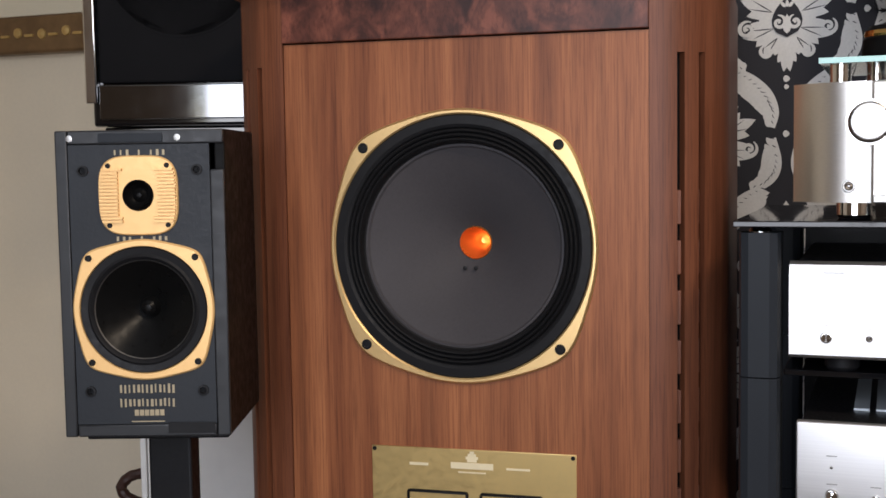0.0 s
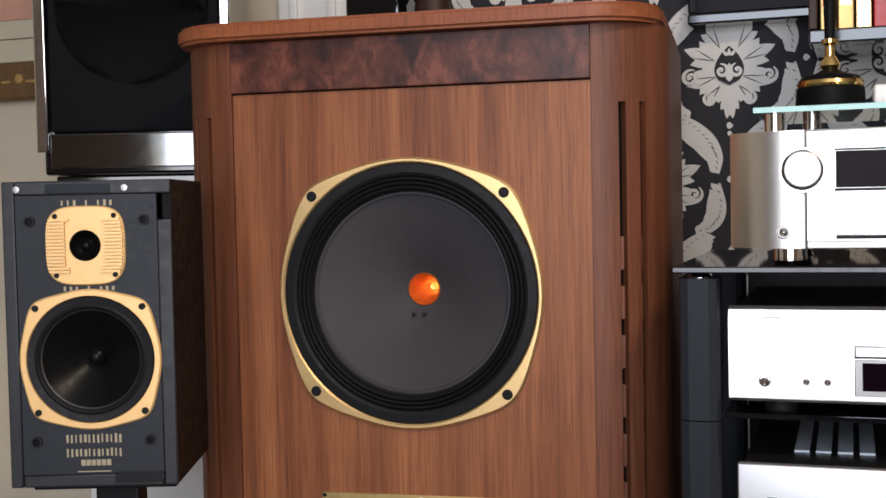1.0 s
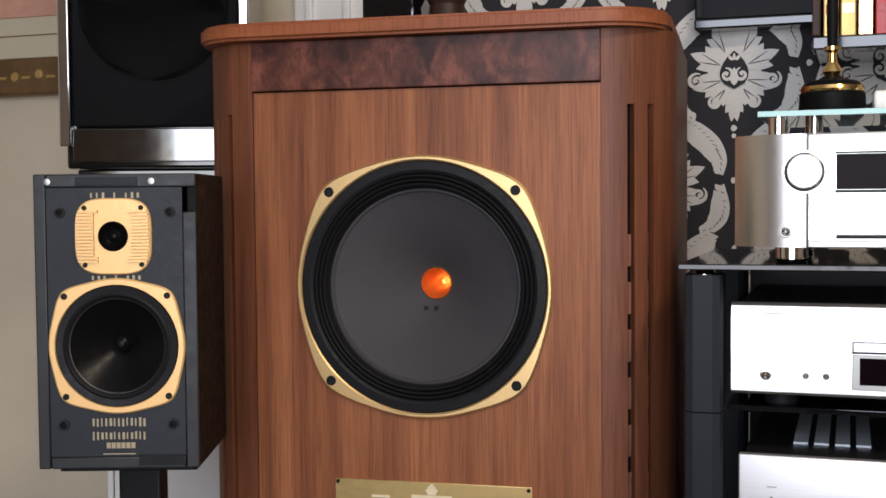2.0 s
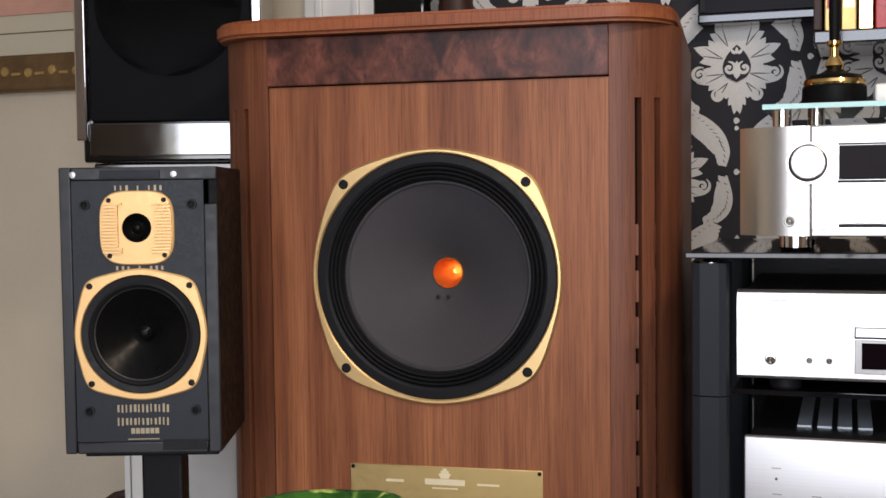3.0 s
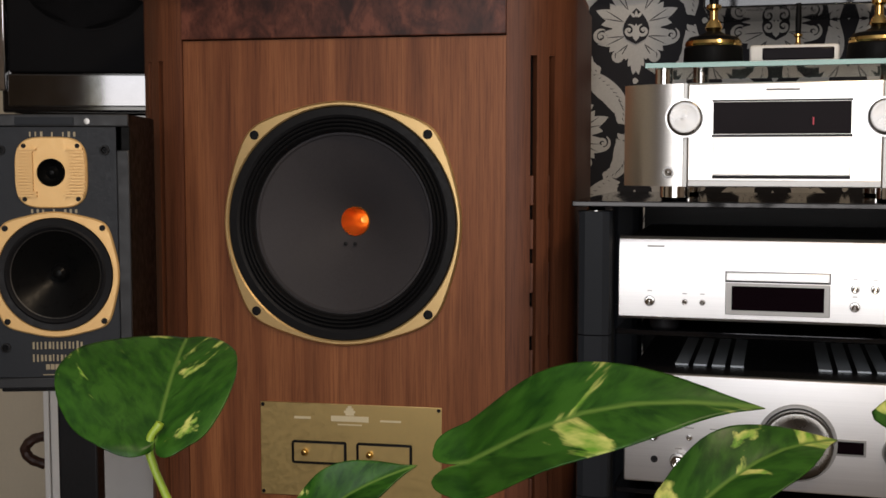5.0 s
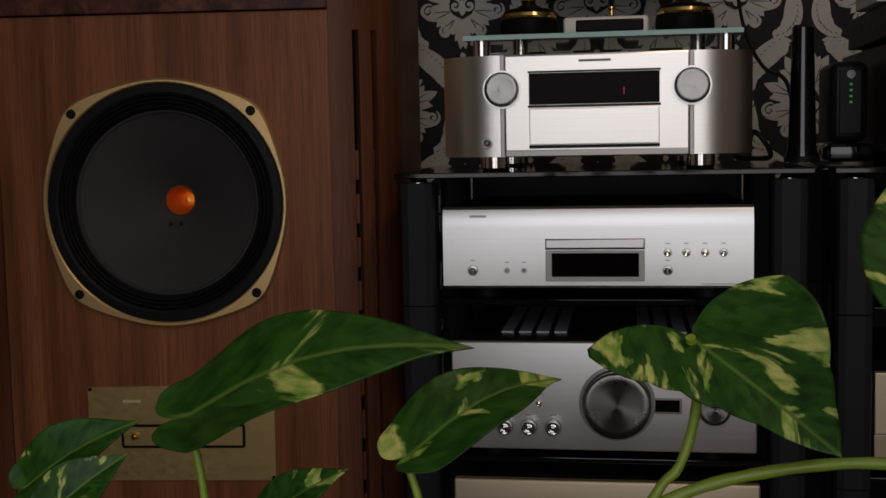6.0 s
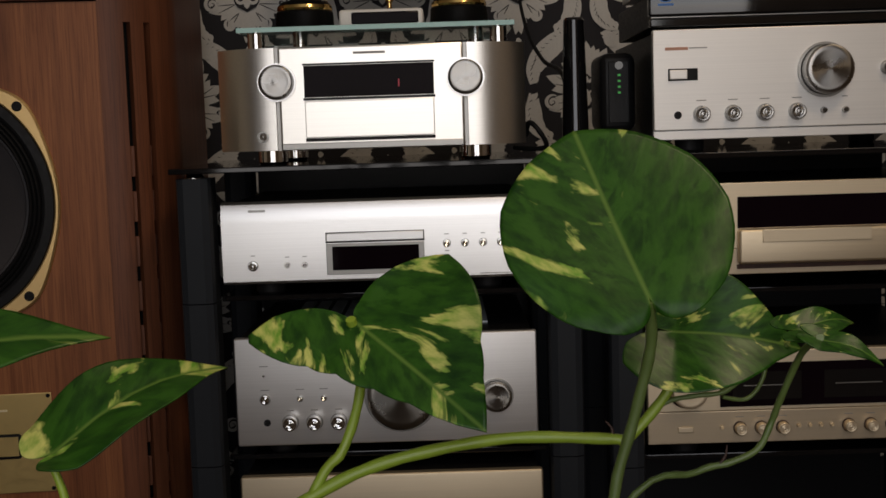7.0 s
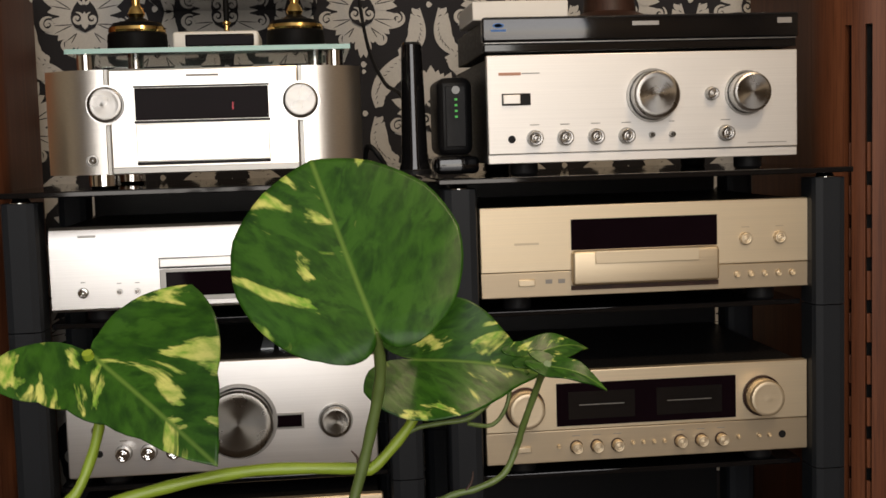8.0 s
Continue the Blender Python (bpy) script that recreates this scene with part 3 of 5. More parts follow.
def large_speaker():
    sp = thing("loudspeaker", (0, 0, 0), "large walnut floorstanding loudspeaker with gold-ringed driver", "loudspeaker", "large loudspeakers")
    x0, x1, yb = -0.8447, -0.1123, 0.54
    for sx in (x0 + 0.004, x1 - 0.022):
        part("side_panel", B(sx, sx + 0.018, 0.189, yb, 0.06, 1.125), WALNUT_DARK, sp, "dark walnut side panel")
    part("back_panel", B(x0 + 0.023, x1 - 0.023, yb - 0.02, yb, 0.06, 1.125), WALNUT_DARK, sp)
    part("bottom_panel", B(x0 + 0.023, x1 - 0.023, 0.20, yb - 0.021, 0.061, 0.08), WALNUT_DARK, sp)
    cx, cz = -0.4785, 0.759
    baffle = holed_panel(-0.7400, -0.2170, 0.06, 1.0495, cx, cz, 0.186, 0.091, 0.11, 0.12)
    part("baffle", baffle, WALNUT, sp, "straight-grained walnut veneer baffle", False)
    part("header_panel", B(-0.7405, -0.2165, 0.084, 0.11, 1.0515, 1.1245, 0.0015), BURL, sp, "dark burr walnut header panel")
    column(sp, -0.2163, 1), column(sp, -0.7407, -1)
    cap = prism(bmesh.new(), rounded_body(x0 - 0.001, x1 - 0.010, 0.058, yb + 0.005, 0.10), 1.1255, 1.151)
    bmesh.ops.bevel(cap, geom=[e for e in cap.edges if abs(e.verts[0].co.z - e.verts[1].co.z) < 1e-6], offset=0.005, segments=3, affect="EDGES")
    part("top_cap", cap, WALNUT_CAP, sp, "reddish walnut top board with rounded front")
    part("plinth", prism(bmesh.new(), rounded_body(x0 - 0.01, x1 + 0.01, 0.075, yb + 0.004, 0.115), 0.0133, 0.059), WALNUT_DARK, sp)
    big_driver(sp, cx, cz, 0.083)
    # brass control plate
    pl = part("control_plate", B(-0.6165, -0.3175, 0.0885, 0.0915, 0.318, 0.4705, 0.0008), BRASS, sp, "brass control plate")
    for px, pz in ((-0.612, 0.466), (-0.322, 0.466), (-0.612, 0.323), (-0.322, 0.323)):
        screw((px, 0.0885, pz), 0.003, pl)
    for wx0, wx1 in ((-0.563, -0.4725), (-0.4555, -0.365)):
        rim_ = bmesh.new()
        box(rim_, wx0, wx1, 0.086, 0.0883, 0.372, 0.4095, 0.004, 3)
        w = part("control_window", rim_, RUBBER, pl, "black-rimmed control window")
        part("inlay", B(wx0 + 0.004, wx1 - 0.004, 0.0848, 0.0858, 0.376, 0.4055), BRASS, w)
        part("control_stud", lathe([(0.006, 0), (0.0058, 0.004), (0.004, 0.008), (0, 0.009)], (wx0 + 0.022, 0.0846, 0.391), "y", 20), BRASS_BRIGHT, w, "small brass stud")
    for bx, bz, bw, bh in ((-0.467, 0.447, 0.062, 0.009), (-0.5455, 0.4465, 0.028, 0.004), (-0.40, 0.4455, 0.034, 0.003), (-0.467, 0.4375, 0.04, 0.002)):
        part("printed_bar", B(bx - bw / 2, bx + bw / 2, 0.0879, 0.0884, bz - bh / 2, bz + bh / 2), BRASS_PRINT, pl)
    crest = bmesh.new()
    for k, (w, z) in enumerate(((0.014, 0.4545), (0.018, 0.4585), (0.012, 0.4625), (0.006, 0.466))):
        box(crest, -0.467 - w / 2, -0.467 + w / 2, 0.0879, 0.0884, z - 0.002, z + 0.002)
    part("crest", crest, BRASS_PRINT, pl)
    return sp


left_big = large_speaker()
left_big.matrix_basis = pose(-0.4995, 0.096, -0.0134, 0, 0, 5.0) @ Matrix.Scale(1.0125, 4) @ pose(0.4785, -0.083, 0.0)
right_big = copy_thing(left_big, Matrix.Identity(4))
right_big.matrix_basis = pose(1.4995, 0.096, -0.0134, 0, 0, -5.0) @ Matrix.Scale(1.0125, 4) @ pose(0.4785, -0.083, 0.0)
tagged(right_big, "large walnut floorstanding loudspeaker beside the second rack")


# ---- small loudspeaker on its stand, turned a little inwards ----
SMALL = pose(-0.803, -0.229, 0.537, 0, 0, 20.0)


def placed(ob, m):
    ob.matrix_basis = m
    return ob


def small_speaker():
    sp = thing("bookshelf_speaker", 0, "worn black bookshelf speaker with gold driver rings on a stand", "loudspeaker")
    W, H, D = 0.2095, 0.385, 0.21
    for sx in (-W / 2, W / 2 - 0.013):
        part("side_panel", B(sx, sx + 0.013, 0.004, D, 0.0, H, 0.002), BLACK_SIDE, sp, "black ash side panel")
    for z0, z1 in ((0.0005, 0.0125), (H - 0.0125, H - 0.0005)):
        part("top_panel" if z0 > 0.1 else "bottom_panel", B(-W / 2 + 0.0132, W / 2 - 0.0132, 0.004, D - 0.001, z0, z1), BLACK_SIDE, sp)
    part("back_panel", B(-W / 2 + 0.0132, W / 2 - 0.0132, D - 0.014, D - 0.002, 0.0128, H - 0.0128), BLACK_SIDE, sp)
    front = holed_panel(-W / 2 + 0.016, W / 2 - 0.018, 0.016, 0.2522, 0.0, 0.161, 0.0815, -0.002, 0.0036, 0.012)
    holed_panel(-W / 2 + 0.016, W / 2 - 0.018, 0.2522, H - 0.018, -0.002, 0.304, 0.022, -0.002, 0.0036, 0.012, 96, front)
    part("front_baffle", front, BLACK_VINYL, sp, "blue-black front baffle", False)
    fr = bmesh.new()
    box(fr, -W / 2, -W / 2 + 0.0155, -0.004, 0.0036, 0, H, 0.002), box(fr, W / 2 - 0.0175, W / 2, -0.004, 0.0036, 0.0, H - 0.05, 0.002)
    box(fr, -W / 2 + 0.016, W / 2 - 0.018, -0.004, 0.0036, 0, 0.0155, 0.002), box(fr, -W / 2 + 0.016, W / 2, -0.004, 0.0036, H - 0.0175, H, 0.002)
    part("edge_trim", fr, WORN_TRIM, sp, "chipped black edge trim")
    part("tape_strip", B(-0.05, 0.03, -0.0062, -0.0042, H - 0.015, H - 0.004, 0.0005), POST, sp, "grey remnant of old tape")
    part("torn_corner", B(0.026, 0.085, -0.0052, -0.0042, 0.004, 0.018, 0.0004), RUBBER, sp)
    for sx in (-0.086, 0.048):
        part("trim_screw", lathe([(0.0042, 0), (0.0042, 0.001), (0, 0.0016)], (sx, -0.0042, H - 0.010), "y", 14), SILVER_DARK, sp)
    for sx in (-0.071, 0.071):
        for sz in (0.058, 0.335):
            part("grille_socket", lathe([(0.0068, 0), (0.0068, 0.003), (0.0045, 0.0032), (0.004, 0.0), (0, 0)], (sx, -0.002, sz), "y", 20), RUBBER, sp)
    # tweeter
    tz, tx = 0.304, -0.002
    tw = part("tweeter_plate", ring_plate((tx, 0, tz), 0.0495, 0.018, -0.006, 0.004, 3.6, 96, 0.0015), GOLD_PLASTIC, sp, "gold ribbed tweeter plate")
    for k in range(16):
        z = tz - 0.0335 + 0.0043 * k
        edge_x = 0.0495 * (1 - abs((z + 0.0013 - tz) / 0.0495) ** 3.6) ** (1 / 3.6) - 0.0022
        for side in (-1, 1):
            x_in, x_out = (0.024 if abs(z - tz) < 0.027 else 0.019), edge_x
            part("rib", B(*sorted((tx + side * x_in, tx + side * x_out)), -0.0112, -0.0058, z, z + 0.0026), GOLD_PLASTIC, tw)
    part("tweeter_horn", lathe([(0.0195, 0.0005), (0.018, 0.002), (0.0165, -0.001), (0.012, -0.006), (0.009, -0.008), (0.006, -0.006), (0.003, -0.003), (0, -0.0025)], (tx, -0.0062, tz), "y", 40, None, False), BLACK_CONE, tw, "black tweeter dome")
    for sx in (-1, 1):
        for sz in (-1, 1):
            screw((tx + sx * 0.0365, -0.006, tz + sz * 0.037), 0.0032, tw)
    # woofer
    wz, wx = 0.161, 0.0
    wf = part("woofer_ring", ring_plate((wx, 0, wz), 0.0885, 0.0795, -0.007, 0.005, 2.7, 144, 0.002, 0.13), GOLD_PLASTIC, sp, "gold woofer chassis ring")
    part("surround", lathe([(0.0797, -0.003), (0.078, 0.0005), (0.070, -0.001), (0.067, 0.001), (0.064, -0.0015), (0.0625, -0.004)], (wx, -0.0068, wz), "y", 80, None, False), RUBBER, wf)
    part("trim_ring", lathe([(0.0628, -0.0040), (0.0622, -0.0028), (0.0612, -0.004)], (wx, -0.0068, wz), "y", 80, None, False), SILVER_DARK, wf)
    part("cone", lathe([(0.0612, -0.004), (0.045, -0.014), (0.025, -0.028), (0.014, -0.034), (0.0125, -0.030), (0.009, -0.024), (0.004, -0.021), (0, -0.0205)], (wx, -0.0068, wz), "y", 64, None, False), BLACK_CONE, wf, "glossy black cone with dust cap")
    for sx in (-1, 1):
        for sz in (-1, 1):
            screw((wx + sx * 0.0665, -0.007, wz + sz * 0.0655), 0.0042, wf)
    # printed marks as plain bars
    rng = random.Random(4)
    for cz_, n, h, half in ((0.357, 9, 0.008, 0.030), (0.250, 9, 0.006, 0.030), (0.061, 13, 0.012, 0.033), (0.043, 13, 0.011, 0.033)):
        for k in range(n):
            x = -half + 2 * half * k / (n - 1)
            if k in (n // 3, n - 4) and h < 0.01:
                continue
            part("printed_bar", B(x - 0.0013, x + 0.0004 + 0.0016 * rng.random(), -0.0029, -0.0022, cz_ - h / 2 * rng.uniform(0.75, 1), cz_ + h / 2 * rng.uniform(0.75, 1)), BAFFLE_PRINT, sp)
    for k in range(6):
        x = -0.014 + 0.0064 * k
        part("logo_bar", B(x - 0.0026, x + 0.0026, -0.0029, -0.0022, 0.0265, 0.034), BAFFLE_PRINT, sp)
    part("printed_line", B(-0.021, 0.021, -0.0029, -0.0022, 0.0185, 0.0198), BAFFLE_PRINT, sp)
    return placed(sp, SMALL)


small_speaker()
stand = thing("speaker_stand", 0, "black steel speaker stand under the bookshelf speaker", "stand")
part("pillar", B(-0.026, 0.032, 0.09, 0.14, 0.019, 0.525, 0.004), BLACK_METAL, stand)
part("top_plate", B(-0.088, 0.095, 0.03, 0.20, 0.526, 0.5365, 0.002), BLACK_METAL, stand)
part("base_plate", B(-0.13, 0.13, 0.0, 0.28, 0.0, 0.018, 0.003), BLACK_METAL, stand)
placed(stand, SMALL @ pose(0, 0, -0.537))

# ---- gloss black speaker on the white pedestal ----
up = thing("gloss_speaker", 0, "gloss black loudspeaker with black cloth grille and chrome edges", "loudspeaker")
part("cabinet", B(-0.19, 0.137, 0.012, 0.27, 0.0, 0.62, 0.006), BLACK_GLOSS, up, "piano black cabinet")
part("grille", B(-0.172, 0.123, -0.006, 0.011, 0.075, 0.60, 0.005), GRILLE, up, "black cloth grille")
part("grille_ring", lathe([(0.138, 0), (0.138, 0.001), (0.134, 0.001), (0.134, 0)], (-0.025, -0.0062, 0.29), "y", 64), GRILLE, up, "faint driver outline under the cloth")
for x0, x1 in ((-0.197, -0.176), (0.125, 0.143)):
    part("chrome_edge", B(x0, x1, -0.008, 0.0115, 0.04, 0.61, 0.003), CHROME, up, "polished chrome edge strip")
part("lower_band", B(-0.174, 0.123, -0.004, 0.0115, 0.012, 0.072, 0.002), BLACK_CHROME, up, "mirror-bright lower band")
placed(up, pose(-1.058, 0.319, 0.945, 0, 0, 20.5))
ped = thing("pedestal", 0, "white painted pedestal under the gloss speaker", "pedestal")
part("column", B(-0.10, 0.10, 0.04, 0.24, 0.02, 0.925, 0.003), WHITE_PAINT, ped)
part("moulding", B(-0.058, -0.052, 0.034, 0.0395, 0.02, 0.925, 0.001), WHITE_PAINT, ped)
part("edge_board", B(-0.112, -0.101, 0.036, 0.24, 0.02, 0.925, 0.002), WHITE_PAINT, ped)
part("hook", tube([(-0.113, 0.05, 0.312), (-0.135, 0.045, 0.307), (-0.150, 0.045, 0.289), (-0.140, 0.045, 0.269), (-0.113, 0.05, 0.255)], 0.010, None, 10), DARK_WOOD, ped, "dark curved wooden hook")
part("foot", B(-0.13, 0.13, 0.02, 0.27, 0.0, 0.019, 0.003), WHITE_PAINT, ped)
part("top_board", B(-0.15, 0.15, 0.02, 0.28, 0.926, 0.9445, 0.003), BLACK_GLOSS, ped)
placed(ped, pose(-1.09, 0.33, 0.0, 0, 0, 23))

# ---- picture on the cream wall ----
pic = thing("framed_picture", 0, "picture with cream mount in an old gilt frame", "picture")
part("mount", B(-2.28, -1.30, 0.630, 0.654, 1.24, 2.0), MAT_BOARD, pic)
part("mount_line", B(-2.20, -1.38, 0.6285, 0.6298, 1.288, 1.2905), FRAME_GOLD, pic)
part("image", B(-2.10, -1.50, 0.624, 0.6295, 1.33, 1.86), SALMON, pic, "faded salmon image")
for nm, a in (("bottom_rail", (-2.36, -1.22, 0.610, 0.6545, 1.155, 1.238)), ("top_rail", (-2.36, -1.22, 0.610, 0.6545, 2.0, 2.085))):
    part(nm, B(*a, 0.012, 3), FRAME_GOLD, pic, "dark gilt moulded frame rail")
for nm, a in (("left_rail", (-2.36, -2.281, 0.610, 0.6545, 1.239, 1.999)), ("right_rail", (-1.299, -1.22, 0.610, 0.6545, 1.239, 1.999))):
    part(nm, B(*a, 0.012, 3), FRAME_GOLD, pic)
for k in range(16):
    x = -2.30 + 0.064 * k
    orn = lathe([(0.012, 0), (0.010, 0.004), (0.004, 0.006), (0, 0.0065)], (x, 0.6105, 1.196 + 0.004 * (k % 2)), "y", 12)
    box(orn, x + 0.018, x + 0.042, 0.606, 0.612, 1.19, 1.197, 0.002)
    part("gilt_rosette", orn, GILT, pic)
placed(pic, pose(0, 0.045, -0.031))


# ---- racks ----
def rack(x0, x1, joints, name_label):
    """A rack of black glass shelves carried by square posts. joints: shelf heights."""
    rk = thing("hifi_rack", 0, name_label, "rack", "hifi racks")
    w = 0.0485
    levels = [0.03] + joints + [0.787]
    for px in (x0, x1 - w):
        for py in (-0.025, 0.34):
            for a, b in zip(levels, levels[1:]):
                seg = prism(bmesh.new(), [(px + dx, py + dy) for dx, dy in ((0, 0.012), (0.003, 0.004), (0.012, 0), (w - 0.012, 0), (w - 0.003, 0.004), (w, 0.012), (w, w), (0, w))], a + 0.0008, b - 0.0008)
                part("post", seg, POST, rk, "anthracite metal post", False)
            part("post_cap", lathe([(0.014, 0), (0.014, 0.004), (0.011, 0.0095), (0, 0.0095)], (px + w / 2, py + 0.022, 0.783), "z", 24), CHROME, rk, "chrome spacer disc")
            part("foot", lathe([(0.012, 0), (0.016, 0.034), (0, 0.034)], (px + w / 2, py + 0.024, 0.0), "z", 16), CHROME, rk)
    for z in joints + [0.797]:
        part("shelf", B(x0 + (0.0495 if z < 0.79 else -0.006), x1 - (0.0495 if z < 0.79 else -0.006), 0.025 if z < 0.79 else -0.032, 0.42, z - 0.004, z + 0.004, 0.0015), BLACK_GLASS, rk, "black glass shelf")
    part("bottom_shelf", B(x0 - 0.006, x1 + 0.006, -0.022, 0.42, 0.026, 0.034, 0.0015), BLACK_GLASS, rk)
    part("back_panel", B(x0 + 0.05, x1 - 0.05, 0.40, 0.412, 0.04, 0.79), BLACK_METAL, rk, "dark back of the rack")
    return rk


rack(-0.1005, 0.4615, [0.20, 0.378, 0.611], "black glass and anthracite metal hifi rack full of components")
placed(rack(0.4955, 1.0765, [0.15, 0.364, 0.6033], "second black glass hifi rack beside the first"), pose(0, -0.018, 0))


# ---- components ----
def knob(parent, x, y, z, r, depth, mat=None, ring=None, label="", name="knob", pointer=True):
    """A turned knob on a front at depth y."""
    if ring:
        part("knob_ring", lathe([(r * 1.13, 0), (r * 1.13, 0.003), (r * 1.03, 0.003), (r * 1.03, 0.0)], (x, y - 0.0002, z), "y", 40), ring, parent)
    prof = [(r, 0), (r, depth * 0.82), (r * 0.94, depth * 0.97), (r * 0.86, depth)]
    prof += [(r * q, depth - 0.0004 * (i % 2)) for i, q in enumerate((0.75, 0.6, 0.45, 0.3, 0.15))] + [(0, depth)]
    return part(name, lathe(prof, (x, y - 0.0004, z), "y", 40), mat or KNOB, parent, label)


def chassis(ob, x0, x1, z0, z1, y0=0.012, y1=0.36, feet=0.018, foot_mat=None, mat=None):
    part("chassis", B(x0 + 0.006, x1 - 0.006, y0, y1, z0, z1 - 0.001, 0.002), mat or BLACK_METAL, ob, "black steel case")
    for fx in (x0 + 0.06, x1 - 0.06):
        for fy in (0.045, 0.30):
            part("foot", lathe([(0.018, -feet), (0.021, -feet + 0.004), (0.021, 0), (0, 0)], (fx, fy, z0 - 0.0005), "z", 24), foot_mat or RUBBER, ob)


def bar(ob, x, z, w, h, y, mat, name="printed_bar"):
    return part(name, B(x - w / 2, x + w / 2, y - 0.0007, y - 0.0001, z - h / 2, z + h / 2), mat, ob)


def receiver():
    ob = thing("av_receiver", 0, "silver surround receiver with curved front on the rack", "receiver")
    z0, z1, xa, xb = 0.821, 0.963, -0.041, 0.391
    chassis(ob, xa + 0.01, xb - 0.01, z0, z1, 0.03, 0.38, 0.0195, CHROME)
    part("centre_panel", B(0.049, 0.304, -0.014, 0.028, z0, z1, 0.003), SILVER_WARM, ob, "warm silver centre panel")
    for s, e in ((1, xb), (-1, xa)):
        inner = 0.3095 if s > 0 else 0.0435
        out = [(inner, 0.03), (inner, -0.012)]
        for k in range(1, 13):
            q = k / 12
            out.append((inner + (e - inner) * q, -0.012 + 0.040 * q ** 2.6))
        out.append((e, 0.034))
        part("side_panel", prism(bmesh.new(), out, z0 + 0.0005, z1 - 0.0005), SILVER_WARM, ob, "curved silver side panel")
        part("groove", B(*sorted((inner - s * 0.0052, inner - s * 0.0003)), -0.006, 0.026, z0, z1), SILVER_DARK, ob)
        knob(ob, inner + s * -0.003, -0.0148, 0.915, 0.0235, 0.017, KNOB, SILVER, "large turned aluminium knob")
    part("display", B(0.084, 0.263, -0.0155, -0.0145, 0.893, 0.9365, 0.0004), DISPLAY, ob, "dark display window")
    fr = bmesh.new()
    box(fr, 0.0825, 0.2645, -0.0165, -0.0145, 0.937, 0.9395), box(fr, 0.0825, 0.2645, -0.0165, -0.0145, 0.889, 0.8925)
    part("display_frame", fr, BLACK_METAL, ob)
    part("display_mark", B(0.214, 0.2155, -0.0162, -0.0156, 0.905, 0.915), RED_LED, ob, "red display figure")
    part("flap", B(0.0845, 0.2625, -0.0175, -0.0145, 0.8375, 0.888, 0.001), SILVER_WARM, ob, "silver drop-down flap")
    part("flap_gap", B(0.084, 0.263, -0.0165, -0.0145, 0.8325, 0.837), RUBBER, ob)
    part("lower_lip", B(0.051, 0.302, -0.0185, -0.0145, z0 + 0.0005, 0.8305, 0.001), SILVER_DARK, ob)
    knob(ob, 0.024, -0.0095, 0.8405, 0.0072, 0.004, KNOB, SILVER_DARK, name="power_button")
    bar(ob, 0.175, 0.9525, 0.044, 0.0032, -0.014, GREY_PRINT, "badge")
    return ob


def cd_player():
    ob = thing("cd_player", 0, "brushed silver compact disc player on a glass shelf", "cd player")
    x0, x1, z0, z1 = -0.043, 0.391, 0.634, 0.7505
    chassis(ob, x0, x1, z0, z1 - 0.002, 0.014, 0.36)
    face = [(0.013, z0), (0.004, z0), (-0.0005, z0 + 0.004), (-0.001, z1 - 0.030), (0.0005, z1 - 0.014), (0.004, z1 - 0.004), (0.009, z1), (0.013, z1)]
    bm = bmesh.new()
    a = [bm.verts.new((x0, y, z)) for y, z in face]
    b = [bm.verts.new((x1, y, z)) for y, z in face]
    for k in range(len(face)):
        j = (k + 1) % len(face)
        bm.faces.new((a[k], a[j], b[j], b[k]))
    bm.faces.new(a), bm.faces.new(b)
    bmesh.ops.recalc_face_normals(bm, faces=bm.faces)
    part("front_panel", bm, SILVER, ob, "brushed silver front panel")
    part("display_surround", B(0.104, 0.242, -0.0035, -0.0011, 0.6445, 0.6885, 0.0008), SILVER_DARK, ob)
    part("display", B(0.1125, 0.2345, -0.0045, -0.0036, 0.651, 0.6845), DISPLAY, ob, "black display window")
    part("disc_tray", B(0.1045, 0.2415, -0.0050, -0.0011, 0.6915, 0.7035, 0.001), SILVER, ob, "closed disc tray")
    part("tray_gap", B(0.1035, 0.2425, -0.0022, -0.0011, 0.6895, 0.7045), RUBBER, ob)
    for x, z, r in ((0.0, 0.66, 0.0065), (0.0485, 0.66, 0.0036), (0.073, 0.66, 0.0036), (0.274, 0.6845, 0.005), (0.2995, 0.6845, 0.005), (0.325, 0.6845, 0.005), (0.350, 0.6845, 0.005), (0.274, 0.6598, 0.006)):
        knob(ob, x, -0.0012, z, r, 0.004, CHROME, SILVER_DARK, name="button")
        bar(ob, x, z + r + 0.008, 0.006, 0.0012, -0.001, GREY_PRINT)
    bar(ob, 0.008, 0.7375, 0.024, 0.003, -0.0004, SILVER_DARK, "badge"), bar(ob, 0.345, 0.6405, 0.05, 0.001, -0.001, GREY_PRINT)
    return ob


